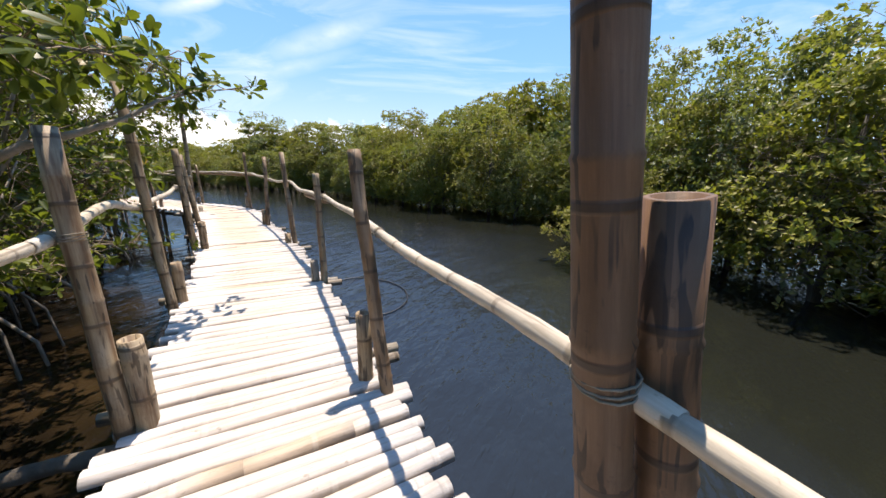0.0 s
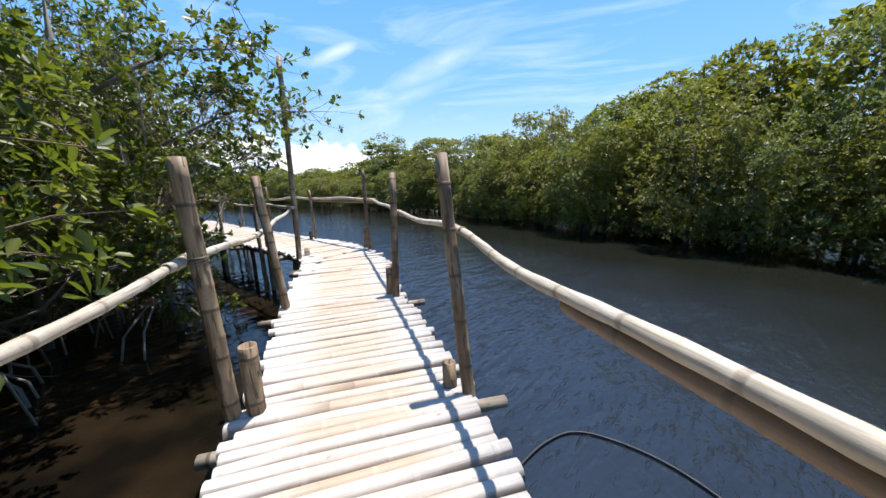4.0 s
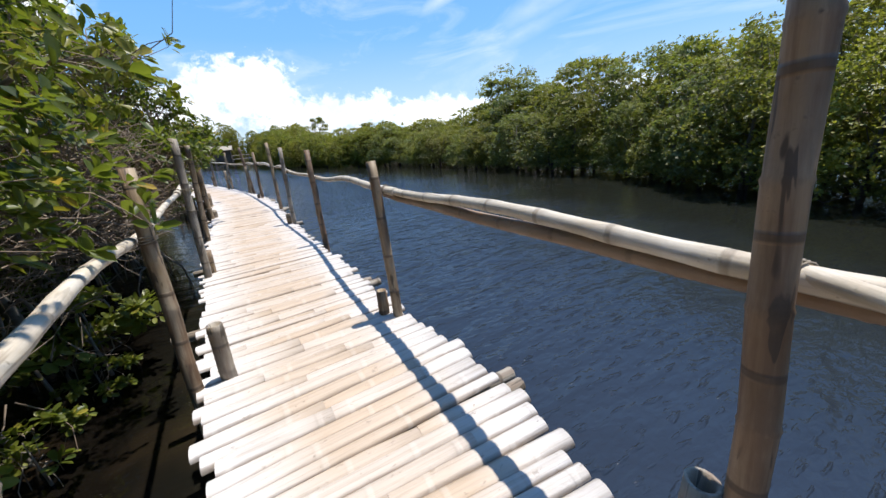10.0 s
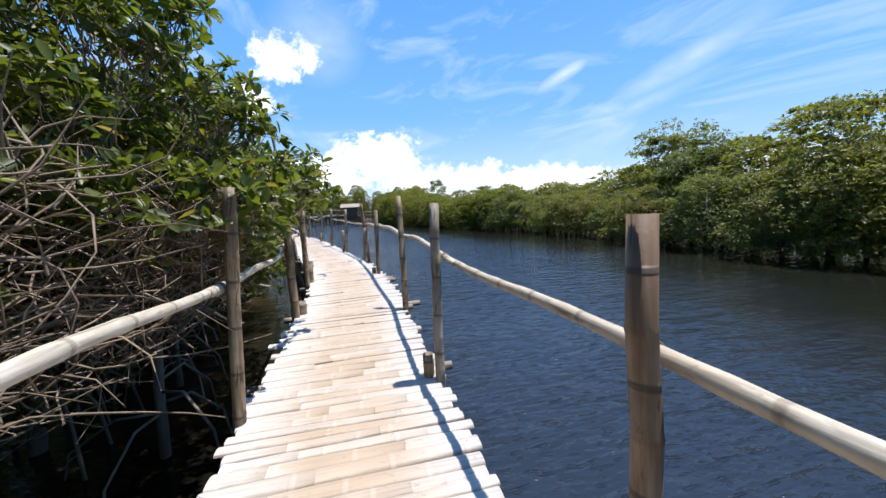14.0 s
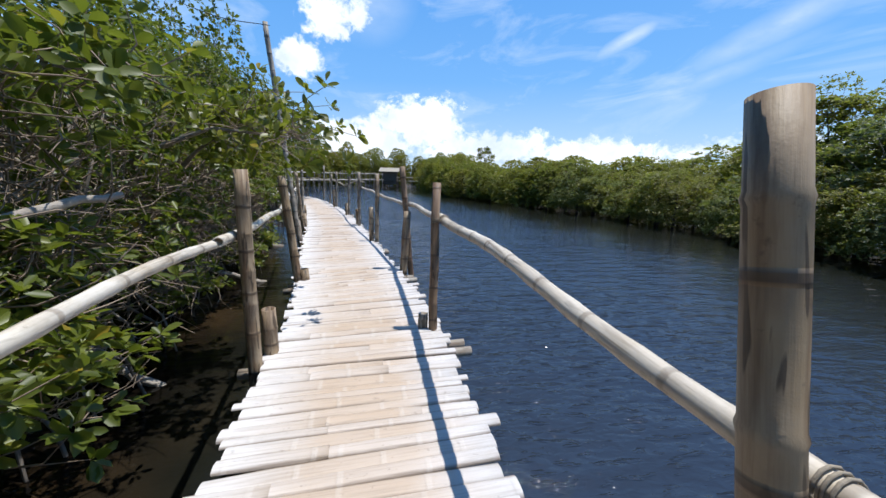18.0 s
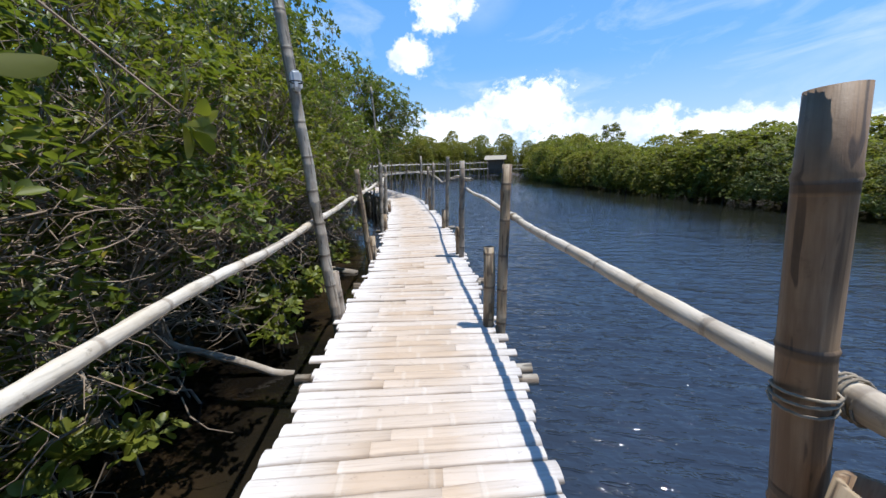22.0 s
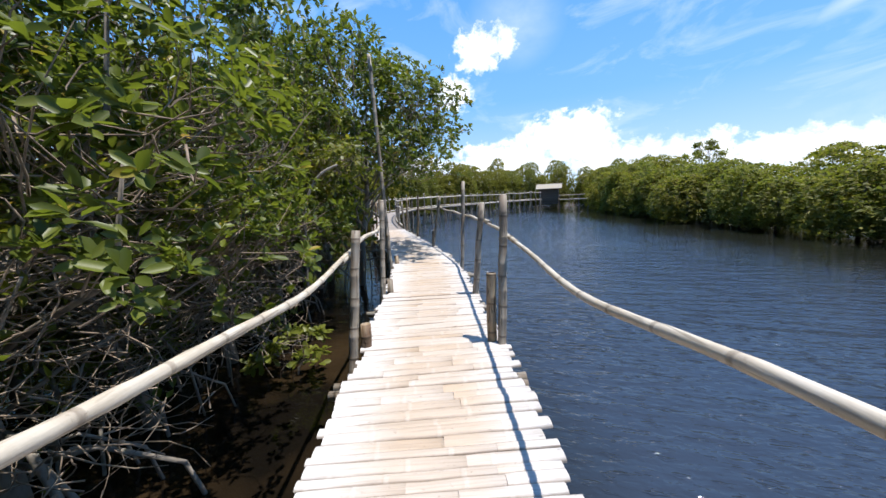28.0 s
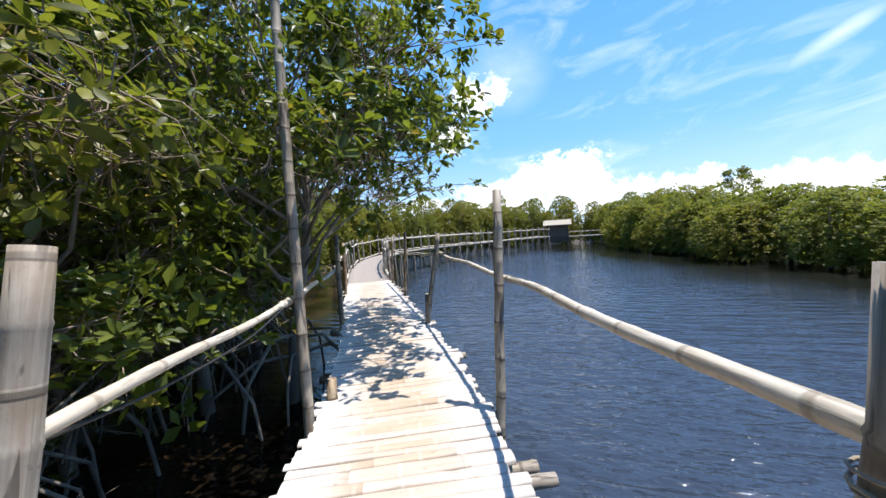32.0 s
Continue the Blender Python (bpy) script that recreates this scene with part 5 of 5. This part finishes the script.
mid_spots += [(-18.8, 37.6, 10, 1.25, 2, 1.02), (-16.2, 36.0, 80, 1.2, 2, 0.88), (-21.5, 38.2, 200, 1.1, 0, 0.8), (4.9, 8.9, 40, 0.62, 3, 0.95), (4.1, 8.6, 200, 0.56, 3, 0.95), (5.8, 10.1, 150, 0.8, 1, 1.0), (7.5, 22.0, 0, 1.3, 2, 1.05), (9.5, 17.5, 90, 1.3, 2, 1.1), (3.5, 24.5, 150, 1.25, 2, 1.0)]
set_out(MID_KINDS, mid_spots, "olive-green mangrove with leaves hanging down to the creek", "mangroves on the far bank")
set_out(SKIRT_KINDS, skirt_spots, "bushy olive-green mangrove hanging over the far waterline", "mangroves at the far waterline")
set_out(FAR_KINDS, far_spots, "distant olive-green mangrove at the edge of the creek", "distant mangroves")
# single taller trees that stand out above the far mangroves
set_out([mangrove(310, 7.2, 1.9, 420, 0.2, 6, 9, 4.6, M_LEAF_FAR, False, 0, 0.2, 0.1, foot=0.1, bark=M_BARK_WET_SHADED, tiers=True)], [(-57.7, 47.7, 0, 0.9, 0, 1.06), (-48.8, 50.5, 60, 1.3, 0, 0.56), (-18.5, 36.5, 20, 1.25, 0, 0.68)],
        "single taller tree with open layered branches above the mangroves", "taller trees on the far bank")
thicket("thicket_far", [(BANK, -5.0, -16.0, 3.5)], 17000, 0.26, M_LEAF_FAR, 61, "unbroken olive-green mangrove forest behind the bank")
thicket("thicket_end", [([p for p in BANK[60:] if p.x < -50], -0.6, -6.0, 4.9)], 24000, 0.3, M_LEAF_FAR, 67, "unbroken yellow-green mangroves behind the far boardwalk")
thicket("thicket_low", [(BANK[14:135], -0.5, -1.8, 1.5)], 18000, 0.15, M_LEAF_MID, 63, "low dark mangrove leaves hanging over the far waterline")
thicket("thicket_inner", [(BANK, -1.2, -4.5, 2.6)], 18000, 0.22, M_LEAF_MID, 64, "dark undergrowth between the mangrove stems of the bank")
thicket("thicket_behind", [(SHORE, 5.5, 26.0, 5.2)], 9000, 0.5, M_LEAF_FAR, 65, "unbroken mangrove forest behind the boardwalk")
thicket("thicket_beyond", [(BANK, -14.0, -42.0, 4.1)], 14000, 0.5, M_LEAF_FAR, 66, "unbroken mangrove forest far behind the bank")
thicket("thicket_near", [(SHORE, 0.2, 6.0, 4.3)], 26000, 0.14, M_LEAF, 62, "dark mangrove thicket behind the boardwalk trees")

def twig_tangle(name, line, count, seed, label, near_by=-0.4, far_by=1.7, top=1.7, low=-0.7):
    """Bare grey twigs without number in the shade of the near trees."""
    rng = np.random.default_rng(seed)
    p = np.array([[q.x, q.y] for q in line])
    d = np.gradient(p, axis=0)
    d /= np.linalg.norm(d, axis=1)[:, None]
    i = rng.integers(0, len(p), count)
    a = np.c_[p[i] + np.stack([-d[i, 1], d[i, 0]], 1) * rng.uniform(near_by, far_by, count)[:, None], top - (top - low) * rng.uniform(0, 1, count) ** 1.3]
    way = rng.normal(0, 1, (count, 3)) * [1, 1, 0.55] + [0, 0, 0.25]
    way /= np.linalg.norm(way, axis=1)[:, None]
    b = a + way * rng.uniform(0.15, 0.75, count)[:, None]
    v, f = sticks(rng, a, b, 0.0075, 0.003, 0.2, 3)
    tagged(new(name, quick_mesh(name, v, f, M_TWIG, True)), label, "twigs", kind="stuff")


twig_tangle("twig_tangle", [p for p in BANK if p.x > 3 and -3 < p.y < 12], 2600, 94, "bare pale branches between the leaves of the far bank", -0.9, 0.5, 2.1, -0.4)
twig_tangle("twig_tangle", SHORE, 12000, 91, "tangle of bare pale twigs in the shade of the mangroves")
twig_tangle("twig_tangle", [p for p in SHORE if -33 < p.x < -17.5 or -11.5 < p.x < -9], 3000, 92, "bare pale twigs reaching out under the leaves", -1.25, -0.2, 1.3, -0.4)
twig_tangle("twig_tangle", [p for p in SHORE if -17.5 < p.x < -11.5], 4200, 93, "matted bare twigs under the domed mangroves", -1.6, -0.4, 1.75, 0.4)

# saplings in the shallows beside the deck
sap = [(-11.5, 9.95), (-11.9, 9.6), (-24.1, 13.45), (-24.2, 13.6), (-23.5, 13.6), (-31.4, 14.65), (-22.2, 12.35), (-21.2, 12.6), (-32.7, 14.0), (-27.0, 14.0)]
low_sap = [(-7.95, 8.5), (-8.25, 8.05), (-11.05, 9.85), (-10.0, 9.25)]
set_out(SHRUBS, [(x, y, rng.uniform(0, 360), rng.uniform(0.8, 1.25), rng.randrange(2), 1.0) for x, y in sap] + [(x, y, rng.uniform(0, 360), rng.uniform(0.5, 0.65), rng.randrange(2), 1.0) for x, y in low_sap], "small bright green mangrove sapling standing in the shallow water", "saplings", "sapling")

# boughs over the deck
bough((-2.8, 1.4, 1.75), (-1.82, 2.02, 2.0), 30, 0.115, 71, "near mangrove bough with large glossy leaves over the deck")
bough((-3.2, 1.9, 1.8), (-2.25, 2.5, 2.15), 36, 0.11, 72, "leafy mangrove bough above the railing")
bough((-3.5, 2.5, 1.9), (-2.2, 3.0, 2.25), 40, 0.11, 73, "leafy mangrove bough above the deck")
for k, (a, b) in enumerate((((-4.3, 2.6, 0.2), (-3.3, 3.5, 0.55)), ((-4.0, 1.9, 0.3), (-3.2, 2.6, 0.55)))):
    bough(a, b, 48, 0.09, 90 + k, "low leafy mangrove bough behind the railing")
for k, (a, b) in enumerate((((-9.0, 7.6, -0.3), (-8.0, 8.3, 0.1)), ((-9.2, 8.3, 0.1), (-8.4, 9.0, 0.4)), ((-8.4, 7.0, -0.2), (-7.5, 7.6, 0.1)), ((-8.8, 7.4, 0.5), (-7.9, 8.1, 0.75)), ((-8.2, 6.7, 0.5), (-7.4, 7.3, 0.7)))):
    bough(a, b, 60, 0.1, 190 + k, "low leafy mangrove bough over the shallow water")
bough((-8.3, 8.2, 2.1), (-6.6, 9.7, 2.75), 90, 0.1, 74, "mangrove bough reaching to the tall pole")
bough((-7.6, 7.0, 2.6), (-6.2, 8.2, 3.3), 80, 0.1, 75, "mangrove bough hanging over the bend")
bough((-11.6, 9.8, 1.9), (-10.1, 10.75, 2.25), 60, 0.105, 76, "mangrove bough leaning over the railing", M_LEAF_OLIVE)
bough((-17.4, 12.0, 1.7), (-16.75, 13.0, 1.95), 70, 0.1, 77, "mangrove bough leaning over the posts")
bough((-18.7, 12.6, 1.5), (-17.75, 14.0, 1.75), 46, 0.105, 78, "near mangrove bough with glossy rosettes of leaves", M_LEAF_OLIVE)
bough((-19.9, 12.7, 1.7), (-18.9, 14.05, 1.95), 46, 0.105, 79, "near mangrove bough with glossy rosettes of leaves", M_LEAF_OLIVE)
bough((-33.9, 13.9, 1.8), (-33.0, 15.6, 2.3), 90, 0.11, 83, "mangrove bough beside the leaning pole", M_LEAF_OLIVE)


bough((-19.9, 12.9, 1.5), (-19.2, 13.65, 1.9), 40, 0.115, 84, "near mangrove bough with large glossy leaves", M_LEAF_OLIVE)
bough((-19.4, 13.0, 1.9), (-19.0, 13.7, 2.15), 34, 0.11, 85, "near mangrove bough with large glossy leaves", M_LEAF_OLIVE)


# ---- driftwood, cables and the lamp ----
def log(a, b, r, seed, label, mat=None):
    rng = random.Random(seed)
    a, b = Vector(a), Vector(b)
    m = along_x(a, b)
    ln = (b - a).length
    pts = [Vector((ln * k / 8, rng.uniform(-0.02, 0.02), rng.uniform(-0.02, 0.02))) for k in range(9)]
    v, f = tube_data(pts, [r * (1 - 0.35 * k / 8) * rng.uniform(0.92, 1.08) for k in range(9)], 9)
    ob = new("driftwood_log", mesh_of("driftwood_log", [tuple(p) for p in v], f, mat or M_LOG))
    ob.matrix_basis = m
    tagged(ob, label, "log", "fallen wood")


log((-22.78, 13.9, -1.1), (-23.15, 12.2, -0.42), 0.055, 1, "fallen grey pole lying in the shallow water")
log((-26.85, 14.75, -1.1), (-28.9, 11.0, -0.45), 0.095, 2, "thick fallen mangrove stem lying in the water", M_BARK)
log((-18.9, 12.6, -1.15), (-19.7, 11.2, -0.3), 0.05, 3, "fallen grey stem among the stilt roots")
log((-25.05, 12.4, 1.6), (-24.75, 11.1, 2.8), 0.05, 4, "slanting grey pole lodged in the mangroves")
log((-1.5, 1.42, -0.1), (-2.5, 1.12, -0.12), 0.05, 5, "dark wet pole sticking out beside the deck", M_BARK_WET_SHADED)


def limb(pts, radii, twigs, leaf_len, seed, label):
    """A bare crooked limb with side twigs that end in rosettes of large leaves."""
    rng = np.random.default_rng(seed)
    p = np.array(pts, float) - np.array(pts[0])
    thing = empty("mangrove_limb", Matrix.Translation(pts[0]))
    v, f = tube_data([tuple(q) for q in p], radii, 9)
    part("stem", mesh_of("stem", [tuple(q) for q in v], f, M_LOG), thing)
    u = np.r_[rng.uniform(0.55, 1.0, twigs - 3) * (len(p) - 1), [len(p) - 1.001] * 3]
    k = u.astype(int)
    on = p[k] + (p[k + 1] - p[k]) * (u - k)[:, None]
    tip = on + rng.normal(0, 1, (twigs, 3)) * [0.13, 0.13, 0.05] + [0.03, 0.06, 0.05]
    v, f = sticks(rng, on, tip, 0.006, 0.004, 0.12)
    part("brushwood", quick_mesh("brushwood", v, f, M_TWIG, True), thing)["kind"] = "stuff"
    v, f = leaf_cloud(rng, tip, (tip - on) * 3 + [0, 0, 0.5], leaf_len, 9, "fine")
    part("leaves", quick_mesh("leaves", v, f, M_LEAF, True), thing)["kind"] = "stuff"
    tagged(thing, label, "branch", "overhanging branches")


limb([(-3.25, 2.2, 1.25), (-2.95, 2.42, 1.5), (-2.68, 2.57, 1.61), (-2.4, 2.68, 1.73), (-2.29, 2.89, 1.9), (-2.2, 3.25, 2.04), (-2.13, 3.6, 2.13)], [0.036, 0.031, 0.027, 0.019, 0.015, 0.011, 0.006], 13, 0.1, 6,
     "pale crooked mangrove limb reaching past the railing post")
log((-8.0, 7.98, 1.25), (-8.0, 8.55, 1.9), 0.08, 7, "thick pale leaning trunk of an old mangrove")
log((-16.2, 12.35, 1.16), (-16.85, 12.85, 1.3), 0.03, 8, "bare grey limb of a mangrove beside the railing")


def cable(name, pts, r, label):
    line = spline(pts, 0.06)
    v, f = tube_data(line, [r] * len(line), 6)
    tagged(new(name, mesh_of(name, [tuple(p) for p in v], f, M_CABLE)), label, "cable")


cable("black_hose", [(-2.45, 5.85, -0.75), (-2.38, 6.3, -1.0), (-2.08, 6.85, -1.03), (-1.72, 7.08, -1.03), (-1.12, 6.9, -1.03), (-0.68, 6.45, -1.03), (-0.55, 5.85, -1.03), (-0.72, 5.35, -1.03), (-1.05, 5.15, -1.03), (-1.5, 5.05, -1.0), (-1.95, 5.15, -0.6)], 0.012, "thin black hose lying in a ring on the water")
cable("wire", [(-21.92, 14.3, 4.1), (-22.3, 13.4, 4.2), (-22.9, 12.3, 4.7), (-23.6, 10.8, 5.6)], 0.007, "thin dark wire running from the pole to the trees")
cable("wire", [(-7.9, 9.2, 3.9), (-7.5, 9.55, 3.7), (-7.42, 9.6, 3.95), (-7.6, 9.4, 4.6), (-7.8, 9.2, 5.4)], 0.007, "thin dark wire hanging above the bend")


cable("rope", [(-31.95, 15.93, 1.0), (-32.6, 15.98, 0.93), (-33.3, 16.02, 0.92), (-33.9, 16.06, 1.0)], 0.006, "thin grey rope sagging below the handrail")
v, f = tube_data(spline([(-32.3, 14.72, 0.0), (-32.31, 14.8, 1.28), (-32.32, 14.91, 1.7), (-32.37, 15.12, 2.0), (-32.46, 15.42, 2.16)], 0.08), [0.022] * 99, 7)
tagged(new("bent_branch", mesh_of("bent_branch", [tuple(p) for p in v], f, M_BARK)), "bare grey branch bent over in an arch", "branch")


def pole_lamp():
    lamp = empty("pole_lamp", pose(-21.97, 14.46, 2.2, 0, 0, 20))
    bm = bmesh.new()
    bmesh.ops.create_cube(bm, size=1)
    bmesh.ops.scale(bm, vec=(0.1, 0.09, 0.16), verts=bm.verts)
    bmesh.ops.bevel(bm, geom=list(bm.edges), offset=0.02, segments=3, affect="EDGES")
    me = bpy.data.meshes.new("housing")
    bm.to_mesh(me)
    bm.free()
    me.materials.append(M_LAMP)
    part("housing", me, lamp, pose(-0.09, 0.02, 0))
    ring = [(0.052 * math.cos(k * math.pi / 8), 0.052 * math.sin(k * math.pi / 8), 0) for k in range(17)]
    v, f = tube_data(ring, [0.006] * 17, 5)
    part("strap", mesh_of("strap", [tuple(p) for p in v], f, M_CABLE), lamp, pose(0, 0, -0.03))
    tagged(lamp, "small pale plastic lamp box strapped to the pole", "lamp")


pole_lamp()
